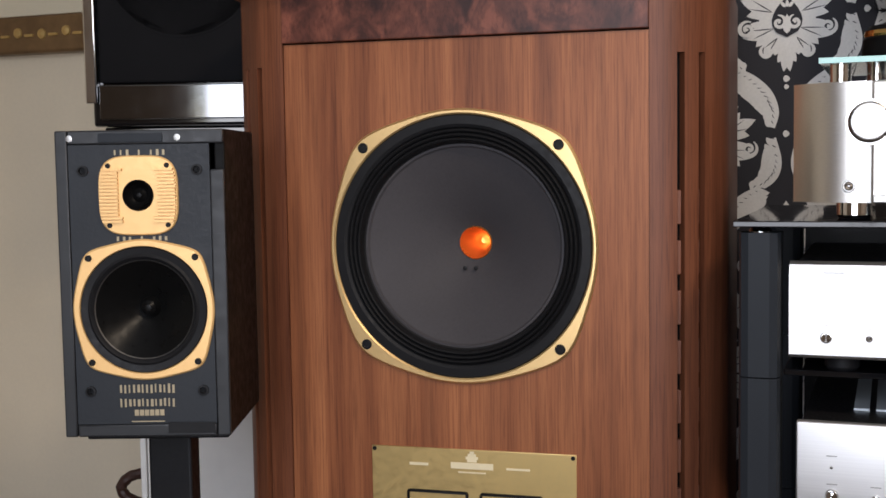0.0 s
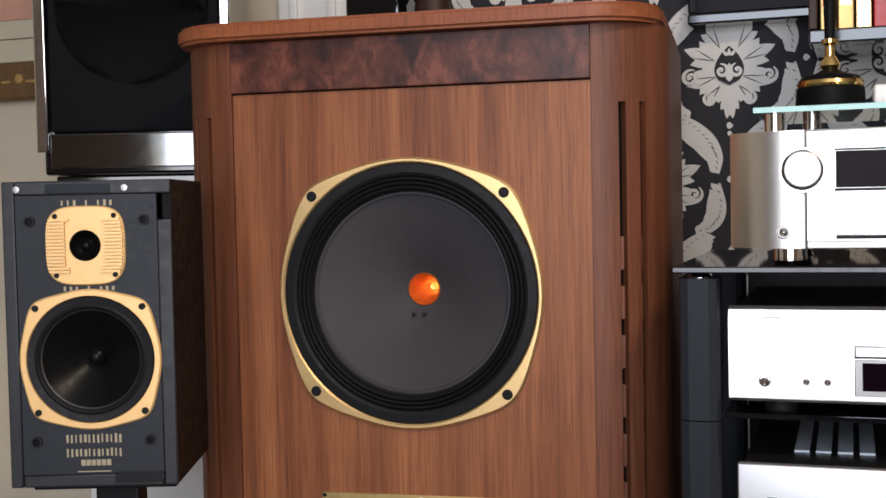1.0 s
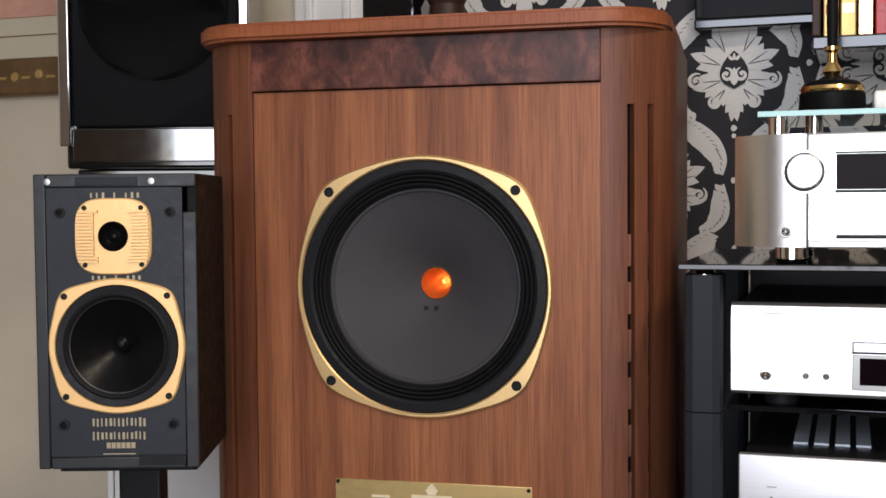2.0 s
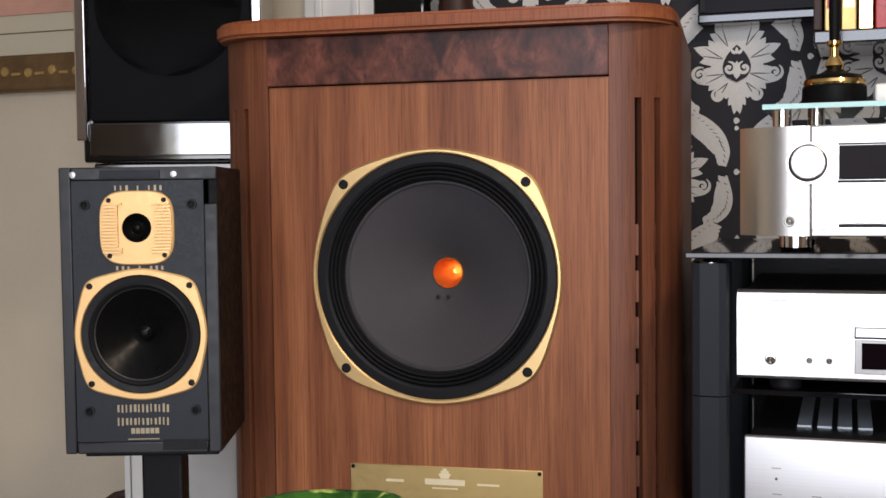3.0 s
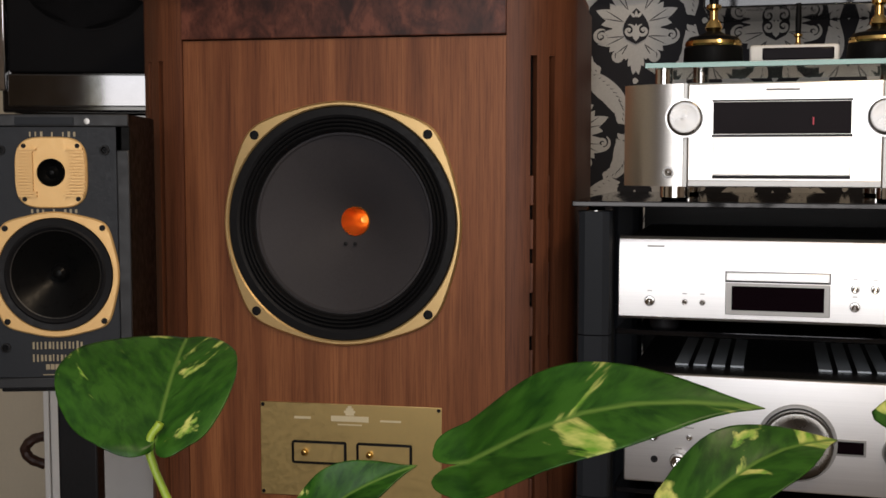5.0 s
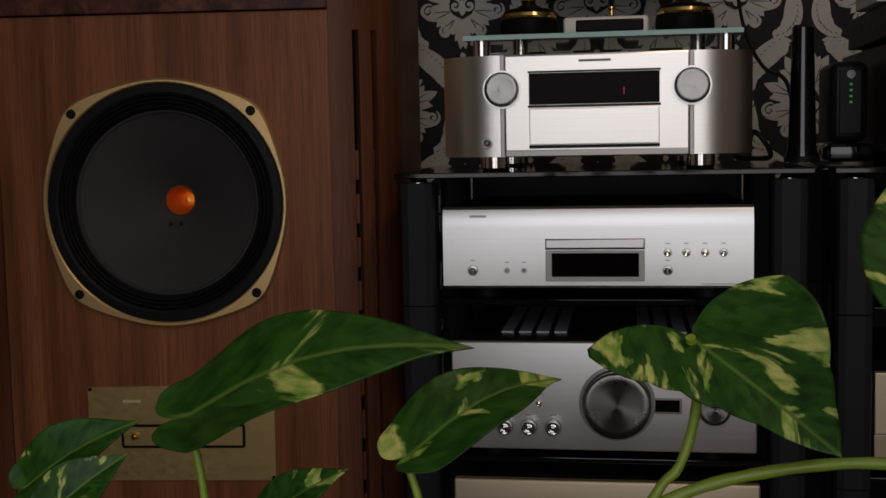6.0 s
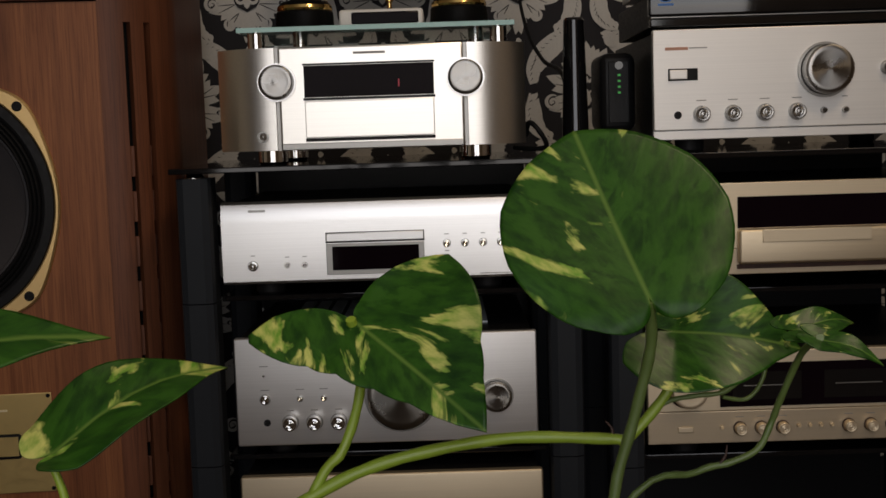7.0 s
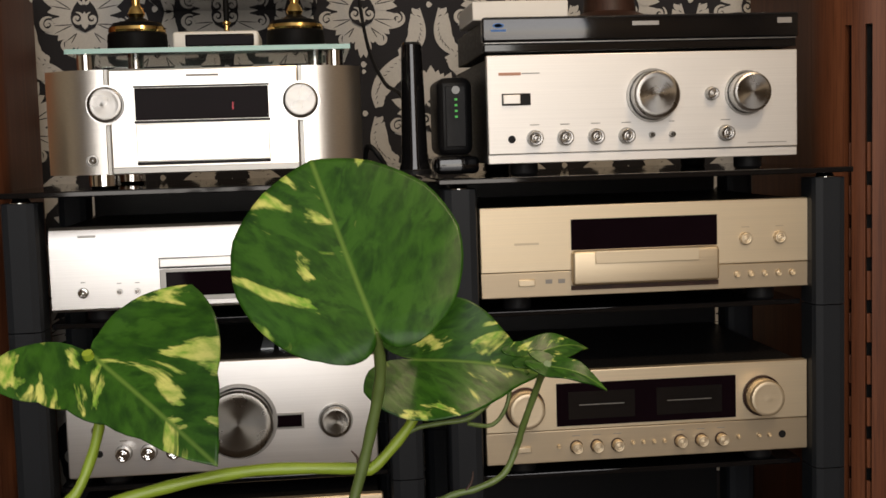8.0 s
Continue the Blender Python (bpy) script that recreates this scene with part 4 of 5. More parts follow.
def amplifier():
    ob = thing("amplifier", 0, "silver integrated amplifier with a large volume knob", "amplifier")
    x0, x1, z0, z1 = -0.034, 0.397, 0.400, 0.5565
    chassis(ob, x0, x1, z0, z1 - 0.001, 0.014, 0.375, 0.017)
    part("front_panel", B(x0, x1, -0.001, 0.0135, z0, z1, 0.003, 3), SILVER_SATIN, ob, "brushed silver front panel")
    knob(ob, 0.203, -0.0012, 0.470, 0.0475, 0.024, KNOB_DARK, SILVER_DARK, "large volume knob")
    knob(ob, 0.338, -0.0012, 0.4645, 0.0215, 0.018, KNOB_DARK, SILVER_DARK, "source selector knob")
    part("display_frame", B(0.2495, 0.2935, -0.0025, -0.0011, 0.4555, 0.4785, 0.0006), SILVER_DARK, ob)
    part("display", B(0.2525, 0.2905, -0.0035, -0.0026, 0.4585, 0.4755), DISPLAY, ob)
    for x in (0.043, 0.0775, 0.112):
        knob(ob, x, -0.0012, 0.434, 0.0105, 0.014, CHROME, SILVER_DARK, name="tone_knob")
        bar(ob, x, 0.451, 0.010, 0.0012, -0.001, GREY_PRINT)
    for x, z, r in ((0.008, 0.468, 0.0068), (0.058, 0.468, 0.0038), (0.092, 0.468, 0.0038), (0.0075, 0.5025, 0.0016)):
        knob(ob, x, -0.0012, z, r, 0.004, CHROME, SILVER_DARK, name="button")
        bar(ob, x, z + 0.0135, 0.012, 0.0011, -0.001, GREY_PRINT)
    part("headphone_socket", lathe([(0.005, 0), (0.005, 0.001), (0.0035, 0.0012), (0.003, -0.004), (0, -0.004)], (0.0095, -0.0012, 0.434), "y", 20), RUBBER, ob)
    # top vents as strips, with the light they reflect put into a pale colour
    for gx in (0.030, 0.233):
        for k in range(4):
            vx = gx + 0.0265 * k
            part("vent_strip", B(vx, vx + 0.0185, 0.09, 0.350, z1 - 0.0018, z1 + 0.0008), VENT, ob, "vent strip on the top, its reflected light painted pale")
    return ob


def lower_unit():
    ob = thing("phono_unit", 0, "champagne fronted hifi component low in the rack", "component")
    chassis(ob, -0.033, 0.402, 0.225, 0.355, 0.014, 0.36, 0.02)
    part("front_panel", B(-0.033, 0.402, -0.004, 0.0135, 0.225, 0.3555, 0.004, 3), CHAMPAGNE, ob)
    return ob


def right_amp():
    ob = thing("stereo_amplifier", 0, "pale silver stereo amplifier with round knobs", "amplifier")
    x0, x1, z0, z1 = 0.5695, 1.0375, 0.825, 0.9805
    chassis(ob, x0, x1, z0, z1 - 0.001, 0.014, 0.40, 0.0185)
    part("front_panel", B(x0, x1, -0.001, 0.0135, z0 + 0.0135, z1, 0.0015), SILVER_PALE, ob, "pale satin front panel")
    part("lower_strip", B(x0, x1, 0.0015, 0.0135, z0, z0 + 0.0132, 0.001), SILVER_PALE, ob)
    knob(ob, 0.815, -0.0012, 0.918, 0.0345, 0.03, KNOB, SILVER_DARK, "large volume knob")
    knob(ob, 0.958, -0.0012, 0.9185, 0.029, 0.03, KNOB, SILVER_DARK, "large selector knob")
    knob(ob, 0.9045, -0.0012, 0.9185, 0.009, 0.012, KNOB, SILVER_DARK)
    for x in (0.638, 0.683, 0.729, 0.775, 0.926):
        knob(ob, x, -0.0012, 0.8605, 0.0108, 0.014, KNOB, SILVER_DARK)
        bar(ob, x, 0.880, 0.014, 0.0012, -0.001, GREY_PRINT)
    for x in (0.813, 0.844):
        knob(ob, x, -0.0012, 0.861, 0.004, 0.008, KNOB, SILVER_DARK, name="toggle")
        bar(ob, x, 0.880, 0.008, 0.0012, -0.001, GREY_PRINT)
    part("headphone_socket", lathe([(0.0055, 0), (0.0055, 0.0012), (0.0035, 0.0014), (0.003, -0.004), (0, -0.004)], (0.604, -0.0012, 0.860), "y", 20), RUBBER, ob)
    sw = part("power_switch", B(0.5905, 0.633, -0.003, -0.0011, 0.9085, 0.9255, 0.0006), RUBBER, ob)
    part("rocker", B(0.592, 0.617, -0.008, -0.0031, 0.9105, 0.9235, 0.001), SILVER_PALE, sw)
    bar(ob, 0.603, 0.9535, 0.033, 0.0042, -0.001, SALMON, "badge"), bar(ob, 0.634, 0.954, 0.026, 0.0014, -0.001, GREY_PRINT), bar(ob, 0.99, 0.8455, 0.06, 0.0008, -0.001, GREY_PRINT)
    return ob


def disc_player():
    ob = thing("disc_player", 0, "slim gloss black disc player on the amplifier", "disc player")
    x0, x1, z0, z1 = 0.563, 1.036, 0.984, 1.034
    part("case", B(x0 + 0.004, x1 - 0.004, 0.01, 0.30, z0, z1 - 0.002, 0.002), BLACK_METAL, ob)
    part("front_panel", B(x0, x1, -0.012, 0.0095, z0 + 0.014, z1, 0.004, 3), BLACK_GLOSS, ob, "gloss black front")
    part("lower_front", B(x0 + 0.002, x1 - 0.002, -0.006, 0.0095, z0, z0 + 0.0125, 0.002), BLACK_GLOSS, ob)
    part("trim_line", B(x0 + 0.003, x1 - 0.003, -0.0085, 0.0, z0 + 0.0126, z0 + 0.0138), SILVER_DARK, ob)
    mark = lathe([(0.0085, 0), (0.0085, 0.0005), (0.0055, 0.0005), (0.0055, 0)], (0, 0, 0), "y", 24)
    bmesh.ops.scale(mark, vec=(1.0, 1, 0.42), verts=mark.verts), bmesh.ops.translate(mark, vec=(0.586, -0.0121, 1.0215), verts=mark.verts)
    part("disc_mark", mark, BLUE, ob, "blue oval disc mark")
    bar(ob, 0.586, 1.0145, 0.022, 0.003, -0.0121, BLUE)
    bar(ob, 0.803, 1.0215, 0.040, 0.006, -0.0121, SILVER_DARK, "badge"), bar(ob, 1.013, 1.022, 0.022, 0.008, -0.0121, GREY_PRINT)
    for fx in (0.60, 1.0):
        part("foot", B(fx - 0.012, fx + 0.012, 0.03, 0.054, 0.9808, z0), RUBBER, ob)
    return ob


def champagne_player():
    ob = thing("super_disc_player", 0, "champagne gold disc player with a wide dark display", "disc player")
    x0, x1, z0, z1 = 0.555, 1.053, 0.6305, 0.7605
    chassis(ob, x0, x1, z0, z1 - 0.001, 0.014, 0.39, 0.022)
    part("front_panel", B(x0, x1, -0.001, 0.0135, z0 + 0.0365, z1, 0.0015), CHAMPAGNE, ob, "champagne upper front")
    part("lower_strip", B(x0, x1, -0.0004, 0.0135, z0, z0 + 0.0362, 0.0012), CHAMPAGNE_DK, ob)
    part("display", B(0.689, 0.909, -0.003, -0.0011, 0.6965, 0.7405), DISPLAY, ob, "wide dark display")
    part("drawer", B(0.688, 0.9095, -0.014, -0.0011, 0.6455, 0.6958, 0.006, 4), CHAMPAGNE, ob, "rounded champagne disc drawer front")
    part("drawer_tray", B(0.7215, 0.877, -0.0165, -0.0138, 0.6765, 0.6948, 0.0008), CHAMPAGNE, ob)
    part("drawer_gap", B(0.688, 0.9095, -0.006, -0.0011, 0.639, 0.6450), DARK_WOOD, ob)
    for x, z, r in ((0.953, 0.7035, 0.0085), (1.0055, 0.7035, 0.0085)):
        knob(ob, x, -0.0012, z, r, 0.006, CHAMPAGNE, CHAMPAGNE_DK, name="button")
        bar(ob, x, z + 0.017, 0.012, 0.001, -0.001, CHAMPAGNE_DK)
    for k in range(5):
        knob(ob, 0.940 + 0.0213 * k, -0.0006, 0.6515, 0.0044, 0.004, CHAMPAGNE, CHAMPAGNE_DK, name="button")
    part("power_button", B(0.610, 0.634, -0.004, -0.0006, 0.647, 0.6565, 0.001), CHAMPAGNE, ob)
    for x in (0.655, 0.674):
        bar(ob, x, 0.6525, 0.010, 0.006, -0.0006, GREY_PRINT)
    bar(ob, 0.623, 0.7075, 0.036, 0.003, -0.001, CHAMPAGNE_DK, "badge")
    return ob


def champagne_amp():
    ob = thing("integrated_amplifier", 0, "champagne gold amplifier with a wide meter window", "amplifier")
    x0, x1, z0, z1 = 0.5545, 1.0435, 0.385, 0.517
    chassis(ob, x0, x1, z0, z1 - 0.001, 0.014, 0.40, 0.0205)
    part("front_panel", B(x0, x1, -0.001, 0.0135, z0 + 0.0465, z1, 0.0015), CHAMPAGNE, ob, "champagne upper front")
    part("lower_strip", B(x0, x1, -0.0004, 0.0135, z0, z0 + 0.0462, 0.0012), CHAMPAGNE_DK, ob)
    part("meter_window", B(0.6595, 0.9315, -0.003, -0.0011, 0.4375, 0.4995), DISPLAY, ob, "dark meter window")
    for mx in (0.727, 0.860):
        part("meter", B(mx - 0.050, mx + 0.050, -0.0036, -0.0031, 0.447, 0.487), BLACK_GLOSS, ob)
        part("meter_scale", B(mx - 0.034, mx + 0.034, -0.0042, -0.0037, 0.467, 0.4682), SILVER_DARK, ob)
    for x in (0.612, 0.9725):
        knob(ob, x, -0.0012, 0.467, 0.0265, 0.026, CHAMPAGNE, DARK_WOOD, "large champagne knob")
    for x in (0.688, 0.719, 0.750, 0.846, 0.878, 0.909):
        knob(ob, x, -0.0006, 0.4065, 0.0085, 0.014, CHAMPAGNE, DARK_WOOD)
        bar(ob, x, 0.4225, 0.012, 0.001, -0.0005, GREY_PRINT)
    for x in (0.662, 0.774, 0.790, 0.806, 0.822, 0.936, 0.968, 0.984):
        knob(ob, x, -0.0006, 0.408, 0.0028, 0.004, CHAMPAGNE, CHAMPAGNE_DK, name="button")
    part("power_button", B(0.598, 0.620, -0.004, -0.0006, 0.402, 0.410, 0.001), CHAMPAGNE, ob)
    part("headphone_socket", lathe([(0.0055, 0), (0.0055, 0.001), (0, 0.001)], (1.004, -0.0006, 0.408), "y", 20), RUBBER, ob)
    return ob


def resized(ob, at, base, sx, sz):
    """Move a thing built at base to the place at, with its breadth and height brought to size."""
    return placed(ob, pose(*at) @ Matrix.Diagonal((sx, 1, sz, 1)) @ pose(-base[0], -base[1], -base[2]))


receiver(), cd_player(), amplifier(), lower_unit()
resized(right_amp(), (0.565, -0.015, 0.819), (0.5695, 0, 0.825), 0.959, 0.971)
resized(disc_player(), (0.559, -0.015, 0.9703), (0.563, 0, 0.9808), 0.959, 0.965)
resized(champagne_player(), (0.5495, -0.015, 0.629), (0.555, 0, 0.6305), 0.969, 0.9885)
resized(champagne_amp(), (0.551, -0.015, 0.3885), (0.5545, 0, 0.385), 0.974, 1.0)


# ---- glass plate and what stands on it ----
plate = thing("glass_plate", 0, "green-edged glass plate on chrome pillars over the receiver", "glass plate")
part("pane", B(-0.012, 0.378, 0.022, 0.292, 0.9868, 0.9935, 0.001), GLASS, plate, "clear glass with green edge")
edge = B(-0.0122, 0.3782, 0.0205, 0.0217, 0.9868, 0.9935)
part("front_edge", edge, GLASS_EDGE, plate, "polished green glass edge")
for px, py in ((0.012, 0.045), (0.356, 0.045), (0.05, 0.26), (0.33, 0.26)):
    part("pillar", lathe([(0.0125, 0), (0.0125, 0.0235), (0, 0.0235)], (px, py, 0.9629), "z", 28), CHROME, plate, "chrome pillar")


def candlestick(x, y, z, height, s=1.0):
    ob = thing("candlestick", 0, "black candlestick with brass rings on the glass plate", "candlestick", "candlesticks on the plate")
    part("base", lathe([(0.041 * s, 0), (0.0425 * s, 0.0049 * s), (0.0415 * s, 0.0244 * s), (0.040 * s, 0.0268 * s), (0, 0.0268 * s)], (x, y, z), "z", 40), BLACK_SIDE, ob, "black turned base")
    part("brass_band", lathe([(0.0395 * s, 0.0271 * s), (0.0405 * s, 0.0299 * s), (0.0395 * s, 0.0342 * s), (0, 0.0342 * s)], (x, y, z), "z", 40), BRASS_BRIGHT, ob, "brass band")
    part("shoulder", lathe([(0.039 * s, 0.0344 * s), (0.034 * s, 0.0403 * s), (0.018 * s, 0.0439 * s), (0.010 * s, 0.0488 * s), (0, 0.0488 * s)], (x, y, z), "z", 40), BLACK_SIDE, ob)
    part("brass_knop", lathe([(0.0095 * s, 0.0490 * s), (0.0125 * s, 0.0537 * s), (0.0095 * s, 0.0610 * s), (0.006 * s, 0.0659 * s), (0.006 * s, 0.0781 * s), (0.0105 * s, 0.0817 * s), (0.0105 * s, 0.0866 * s), (0, 0.0866 * s)], (x, y, z), "z", 32), BRASS_BRIGHT, ob, "turned brass knop")
    part("stem", lathe([(0.0065 * s, 0.0869 * s), (0.0075 * s, 0.12 * s), (0.006 * s, height), (0, height)], (x, y, z), "z", 24), BLACK_SIDE, ob, "black stem")
    return ob


candlestick(0.077, 0.095, 0.9937, 0.24), candlestick(0.302, 0.095, 0.9937, 0.24)
candlestick(0.196, 0.215, 0.9937, 0.10, 0.62)
hub = thing("media_box", 0, "small white media box with a dark front window", "media box")
part("shell", B(0.128, 0.250, 0.075, 0.185, 0.9938, 1.020, 0.005, 3), WHITE_PLASTIC, hub, "white plastic shell")
part("window", B(0.146, 0.243, 0.0735, 0.0765, 0.9985, 1.0155, 0.002), DISPLAY, hub, "dark glossy window")

# ---- between the racks ----
tower = thing("slim_tower", 0, "slim black tapered tower standing on the rack", "tower speaker")
part("column", lathe([(0.024, 0), (0.0235, 0.012), (0.0205, 0.02), (0.0155, 0.196), (0.013, 0.2), (0, 0.2)], (0.475, 0.15, 0.8045), "z", 32), BLACK_GLOSS, tower)
part("collar", lathe([(0.026, 0), (0.026, 0.006), (0.0245, 0.0085), (0.0245, 0)], (0.475, 0.15, 0.8042), "z", 32), BLACK_METAL, tower)
modem = thing("router", 0, "upright black router with green status lights", "router")
part("body", B(0.507, 0.560, 0.10, 0.22, 0.832, 0.948, 0.014, 4), BLACK_METAL, modem, "gloss black body")
part("face", B(0.519, 0.549, 0.0975, 0.1005, 0.845, 0.935, 0.001), BLACK_METAL, modem)
part("base", B(0.502, 0.566, 0.085, 0.22, 0.8045, 0.831, 0.008, 3), BLACK_GLOSS, modem)
for k in range(4):
    part("status_light", B(0.5325, 0.5365, 0.0966, 0.0974, 0.888 + 0.0085 * k, 0.891 + 0.0085 * k), LED, modem)
part("badge", lathe([(0.006, 0), (0.006, 0.0006), (0, 0.0006)], (0.5345, 0.0974, 0.929), "y", 20), BLACK_GLOSS, modem)
cable = tube([(0.395, 0.60, 1.35), (0.415, 0.60, 1.15), (0.43, 0.55, 1.03), (0.452, 0.45, 0.96), (0.470, 0.30, 0.93), (0.472, 0.20, 0.86), (0.474, 0.19, 0.807)], 0.0035)
tagged(finish("cable", cable, RUBBER, True, 60), "black cable hanging down the papered wall", "cable")
coil = tube([(0.40, 0.17, 0.83), (0.405, 0.15, 0.85), (0.42, 0.14, 0.835), (0.43, 0.16, 0.812), (0.40, 0.18, 0.810), (0.385, 0.2, 0.812)], 0.004)
tagged(finish("cable", coil, RUBBER, True, 60), "black cable looped on the rack top", "cable")

# ---- on the large speaker's top ----
blk = thing("black_box", 0, "small black box on the loudspeaker's top", "box")
part("body", B(-0.70, -0.605, 0.36, 0.48, 1.1515, 1.25, 0.004), BLACK_GLOSS, blk)
orn = thing("ornament", 0, "dark carved wooden ornament on the loudspeaker's top", "ornament")
part("foot", lathe([(0.046, 0), (0.047, 0.008), (0.041, 0.016), (0.035, 0.03), (0.03, 0.07), (0.045, 0.10), (0, 0.11)], (-0.565, 0.42, 1.1515), "z", 32), DARK_WOOD, orn)

# ---- high on the wall: dark screen, spines on a small shelf ----
tv = thing("television", 0, "dark wall-hung television reflecting the bright window", "television")
part("screen", B(-0.135, 0.085, 0.600, 0.612, 1.225, 1.70), DISPLAY, tv, "glossy dark screen")
part("bezel", B(-0.15, 0.10, 0.5995, 0.6535, 1.205, 1.2245, 0.004), BLACK_GLOSS, tv, "gloss black bezel")
part("casing", B(-0.15, 0.10, 0.6125, 0.6535, 1.225, 1.72, 0.004), BLACK_METAL, tv)
placed(tv, pose(-0.02, 0.045, -0.018))
shelf = thing("wall_shelf", 0, "small dark wall shelf holding gold and red spines", "shelf")
part("board", B(0.075, 0.375, 0.42, 0.654, 1.140, 1.162, 0.003), BLACK_GLOSS, shelf)
part("side", B(0.075, 0.088, 0.42, 0.654, 1.1625, 1.45, 0.002), DARK_WOOD, shelf)
part("side", B(0.362, 0.375, 0.42, 0.654, 1.1625, 1.45, 0.002), DARK_WOOD, shelf)
for k in range(10):
    x = 0.092 + 0.0265 * k
    bk = thing("book", 0, "upright book with a worn gold or red spine", "book", "books on the wall shelf")
    mat = (BRASS, GILT, BRASS_BRIGHT, RED, RED, BRASS)[k % 6]
    part("cover", B(x, x + 0.024, 0.44, 0.60, 1.1628, 1.37 + 0.012 * (k % 3), 0.002), mat, bk)
    part("label", B(x + 0.004, x + 0.020, 0.4385, 0.4398, 1.20, 1.215), RED if k % 3 == 0 else BRASS_BRIGHT, bk)
    placed(bk, pose(-0.035, 0.045, -0.02))
placed(shelf, pose(-0.035, 0.045, -0.02))
papers = thing("white_case", 0, "white flat case lying on the disc player", "case")
part("case", B(0.552, 0.69, 0.02, 0.17, 1.0219, 1.049, 0.002), WHITE_PLASTIC, papers)
fig = thing("ornament", 0, "dark bronze ornament on the disc player", "ornament")
part("foot", lathe([(0.058, 0), (0.062, 0.005), (0.055, 0.010), (0.04, 0.016), (0.035, 0.05), (0, 0.055)], (0.77, 0.10, 1.0219), "z", 28), DARK_WOOD, fig)

# ---- trailing plant close to the camera ----
plant = thing("pothos_plant", 0, "trailing pothos with variegated green and yellow leaves", "plant")


HEART = ((0, 1.0), (7, 0.88), (16, 0.79), (32, 0.72), (55, 0.68), (85, 0.64), (115, 0.62), (135, 0.57), (155, 0.42), (170, 0.22), (180, 0.03))
SKEW_NEAR = ((0, 1.0), (15, 0.62), (30, 0.45), (60, 0.35), (90, 0.37), (110, 0.5), (128, 0.63), (145, 0.5), (165, 0.25), (180, 0.03))
SKEW_FAR = ((0, 1.0), (8, 0.88), (15, 0.80), (30, 0.70), (55, 0.67), (85, 0.64), (100, 0.48), (115, 0.32), (140, 0.16), (180, 0.03))
LANCE = ((0, 1.0), (5, 0.90), (12, 0.82), (25, 0.74), (45, 0.64), (70, 0.50), (95, 0.36), (125, 0.22), (160, 0.10), (180, 0.03))
ROUND = ((0, 1.0), (8, 0.97), (20, 0.95), (41, 0.88), (60, 0.74), (81, 0.53), (105, 0.34), (135, 0.20), (165, 0.09), (180, 0.03))


def leaf(base, tip, normal, wide=1.0, shape=HEART, fold=15, arch=0.0, lap=0.0, wide_left=None, label="", other=None, mat=None):
    """A heart-shaped blade from its notch at base to its tip. wide: breadth of its halves; fold: degrees by which they rise from the midrib; arch: how far the midrib bows; lap: how far the rim curls back."""
    p0, p1 = Vector(base), Vector(tip)
    ax = p1 - p0
    L = ax.length
    ax.normalize()
    nrm = (Vector(normal) - ax * Vector(normal).dot(ax)).normalized()
    across = ax.cross(nrm)
    bm = bmesh.new()
    uvl = bm.loops.layers.uv.new("uv")
    angles = [-180 + 5 * k for k in range(73)]

    def point(deg, q):
        rim = (other or shape) if deg < 0 else shape
        r = float(np.interp(abs(deg), [c[0] for c in rim], [c[1] for c in rim])) * L * q
        u, v = r * math.cos(radians(deg)), r * math.sin(radians(deg))
        v *= (wide if v > 0 else (wide_left or wide))
        s = max(0.0, u / L)
        wave = 0.012 * L * math.sin(deg * 0.11 + 1.3) * q ** 3 * min(1, abs(v) / (0.2 * L))
        h = abs(v) * math.tan(radians(fold)) + arch * math.sin(math.pi * min(1, s)) + wave - lap * L * q ** 4 - 0.012 * L * abs(math.sin(radians(deg * 6))) * q * (abs(v) / L)
        return p0 + ax * u + across * v + nrm * h, (u / L, v / L)

    centre = point(0, 0)
    rows = [[point(d, q) for d in angles] for q in (0.25, 0.45, 0.62, 0.78, 0.90, 0.97, 1.0)]
    made = [[(bm.verts.new(p), uv) for p, uv in row] for row in rows]
    mid = (bm.verts.new(centre[0]), centre[1])

    def face(*quad):
        f = bm.faces.new([q[0] for q in quad])
        for lp, q in zip(f.loops, quad):
            lp[uvl].uv = (q[1][0] - 0.9 * abs(q[1][1]), q[1][1])

    for k in range(72):
        face(mid, made[0][k], made[0][k + 1])
        for a, b in zip(made, made[1:]):
            face(a[k], b[k], b[k + 1], a[k + 1])
    bmesh.ops.recalc_face_normals(bm, faces=bm.faces)
    ob = part("leaf", bm, mat or LEAF, plant, label, True, 70)
    md = ob.modifiers.new("thickness", "SOLIDIFY")
    md.thickness = 0.0006
    return ob


leaf((-0.160, -1.165, 0.668), (-0.177, -1.10, 0.706), (0.15, -0.75, 0.62), 0.62, ROUND, 16, 0.003, 0.03, 0.95)
leaf((-0.034, -1.125, 0.659), (0.088, -1.12, 0.688), (-0.1, -0.62, 0.78), 0.46, LANCE, 6, 0.017, 0, None, "long arched leaf")
leaf((0.058, -1.10, 0.638), (0.124, -1.045, 0.664), (-0.35, -0.75, 0.62), 0.52, LANCE, 12, 0.011)
leaf((0.187, -1.066, 0.684), (0.240, -1.115, 0.643), (0.15, -0.93, 0.35), 1.0, SKEW_NEAR, 6, 0.002, 0, 1.0, "half-folded variegated leaf", SKEW_FAR, LEAF_RICH)
leaf((0.304, -1.138, 0.700), (0.283, -1.09, 0.770), (-0.05, -0.93, 0.30), 0.86, ROUND, 4, -0.003, 0.03, None, "broad round leaf")
leaf((0.329, -1.078, 0.678), (0.385, -1.083, 0.669), (0.0, -0.85, 0.5), 0.85, HEART, 10, 0.005)
leaf((0.373, -1.115, 0.682), (0.402, -1.10, 0.682), (0.1, -0.6, 0.75), 0.42, HEART, 6, 0.004)
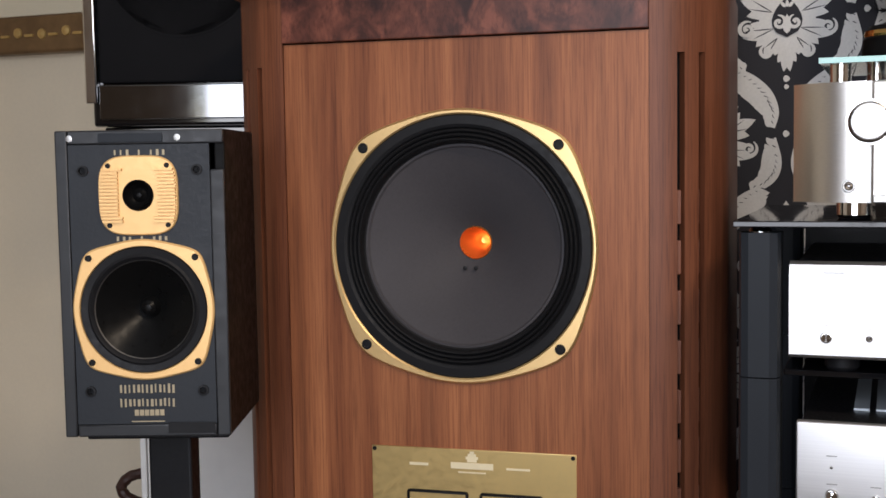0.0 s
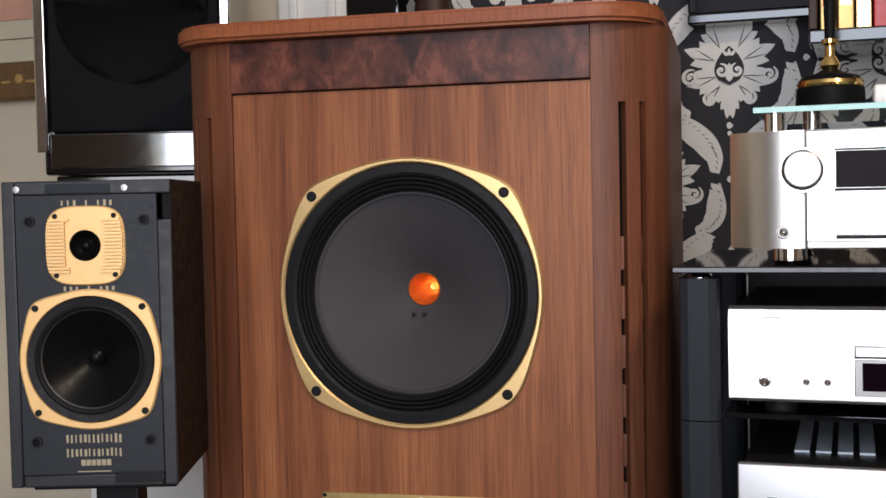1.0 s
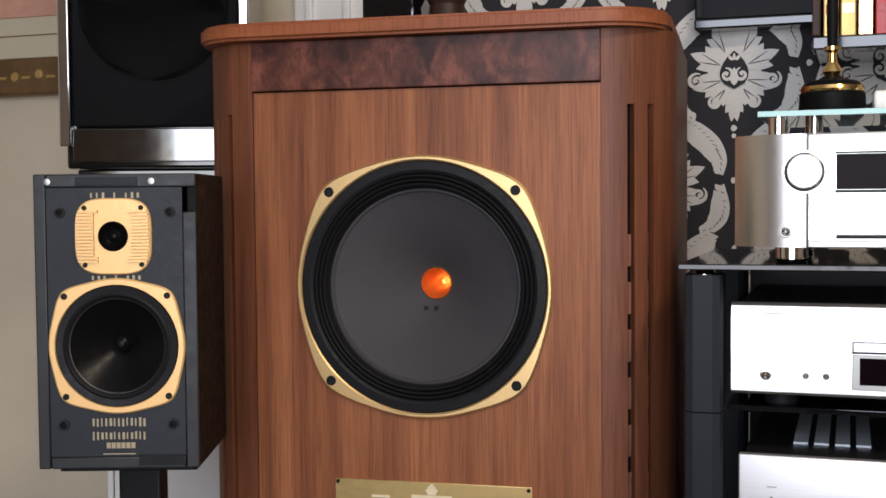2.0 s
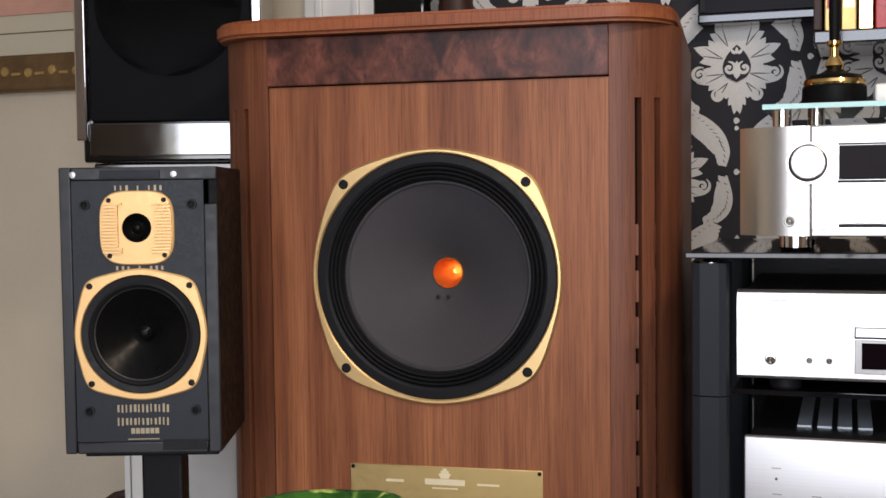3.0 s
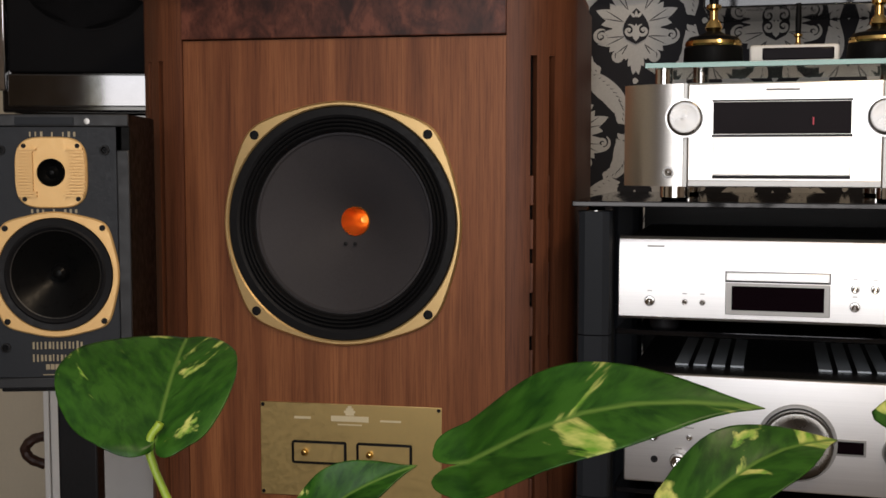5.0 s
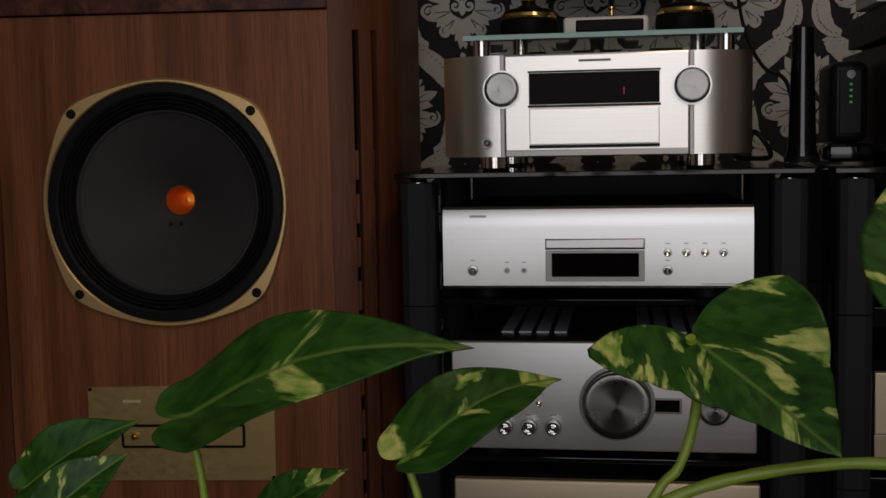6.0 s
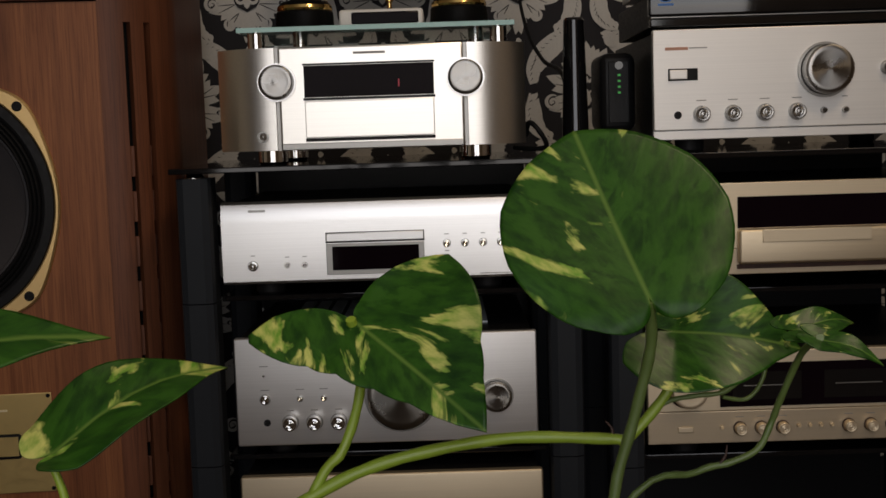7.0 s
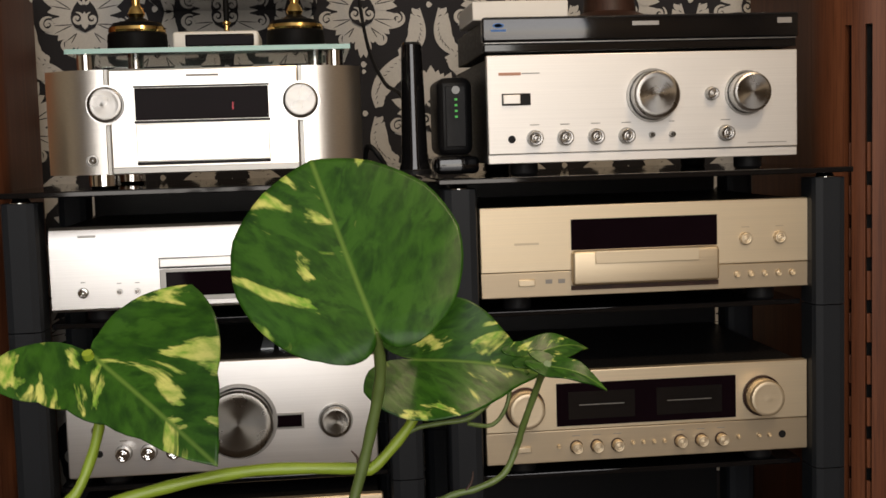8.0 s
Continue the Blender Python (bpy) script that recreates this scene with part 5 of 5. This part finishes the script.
leaf((0.377, -1.13, 0.679), (0.399, -1.138, 0.669), (0.1, -0.6, 0.75), 0.42, HEART, 6, 0.003)
leaf((-0.105, -1.13, 0.628), (-0.058, -1.12, 0.655), (-0.3, -0.8, 0.5), 0.55, LANCE, 20, 0.005)
leaf((-0.088, -1.15, 0.620), (-0.056, -1.14, 0.645), (0.2, -0.8, 0.5), 0.6, LANCE, 24, 0.003)
leaf((-0.002, -1.13, 0.614), (0.036, -1.13, 0.638), (-0.3, -0.7, 0.6), 0.55, LANCE, 16, 0.003)


def stem(points, r, mat=STEM, taper=1.0, label=""):
    part("stem", tube(points, r, None, 10, taper), mat, plant, label, True, 60)


SOILZ = 0.47
stem([(-0.158, -1.165, 0.675), (-0.160, -1.165, 0.655), (-0.12, -1.15, 0.58), (-0.02, -1.10, SOILZ - 0.02)], 0.0018)
stem([(-0.036, -1.125, 0.657), (-0.030, -1.125, 0.635), (-0.022, -1.12, 0.58), (0.01, -1.10, SOILZ - 0.02)], 0.0018)
stem([(0.056, -1.10, 0.634), (0.063, -1.10, 0.61), (0.07, -1.10, 0.55), (0.06, -1.09, SOILZ - 0.02)], 0.0018)
stem([(0.183, -1.066, 0.687), (0.186, -1.058, 0.672), (0.186, -1.06, 0.652), (0.178, -1.068, 0.628), (0.16, -1.07, 0.60), (0.10, -1.08, SOILZ - 0.02)], 0.0024)
stem([(0.150, -1.07, 0.600), (0.183, -1.07, 0.617), (0.216, -1.07, 0.626), (0.256, -1.07, 0.631), (0.300, -1.07, 0.629), (0.308, -1.07, 0.629), (0.324, -1.07, 0.646), (0.334, -1.072, 0.663), (0.345, -1.075, 0.680)], 0.0031, STEM, 0.72, "thick pale green runner")
stem([(0.304, -1.138, 0.698), (0.307, -1.128, 0.68), (0.303, -1.12, 0.655), (0.296, -1.115, 0.628), (0.28, -1.11, 0.58), (0.20, -1.09, SOILZ - 0.02)], 0.0024, STEM_DARK)
stem([(0.376, -1.13, 0.680), (0.382, -1.09, 0.668), (0.377, -1.075, 0.645), (0.3745, -1.07, 0.634), (0.368, -1.07, 0.622), (0.355, -1.07, 0.616), (0.339, -1.07, 0.612), (0.30, -1.08, 0.595), (0.22, -1.08, SOILZ - 0.02)], 0.0016, STEM_DARK)
stem([(0.378, -1.085, 0.672), (0.364, -1.07, 0.657), (0.353, -1.07, 0.649), (0.340, -1.07, 0.6475), (0.329, -1.07, 0.646), (0.322, -1.07, 0.643)], 0.0012, STEM_DARK)
stem([(0.373, -1.07, 0.672), (0.371, -1.07, 0.655), (0.364, -1.068, 0.645), (0.352, -1.07, 0.6465)], 0.0010, STEM_DARK)
stem([(-0.105, -1.13, 0.626), (-0.10, -1.12, 0.58), (-0.02, -1.09, SOILZ - 0.02)], 0.0015)
stem([(-0.088, -1.15, 0.619), (-0.07, -1.13, 0.56), (0.0, -1.10, SOILZ - 0.02)], 0.0015)
stem([(-0.002, -1.13, 0.613), (0.01, -1.12, 0.56), (0.04, -1.10, SOILZ - 0.02)], 0.0015)
for p, q in (((0.301, -1.07, 0.631), (0.298, -1.069, 0.637)), ((0.350, -1.07, 0.615), (0.354, -1.069, 0.624))):
    stem([p, ((p[0] + q[0]) / 2 + 0.001, p[1], (p[2] + q[2]) / 2), q], 0.0009, DARK_WOOD, 0.3, "dry brown sheath")
part("soil", lathe([(0.20, 0.455), (0.19, SOILZ), (0, SOILZ + 0.004)], (0.08, -1.09, 0), "z", 32), SOIL, plant)
placed(plant, pose(0.2452, -1.2746, 0.7459, -3.31, 0.42, 2.54) @ Matrix.Scale(0.784, 4) @ pose(-0.1889, 1.0981, -0.6426))
planter = thing("planter", 0, "tall plain grey planter holding the pothos", "planter")
part("shell", lathe([(0.10, 0), (0.12, 0.02), (0.168, 0.58), (0.176, 0.622), (0.167, 0.622), (0.159, 0.59), (0, 0.585)], (0.159, -1.28, 0), "z", 40), TERRACOTTA, planter)
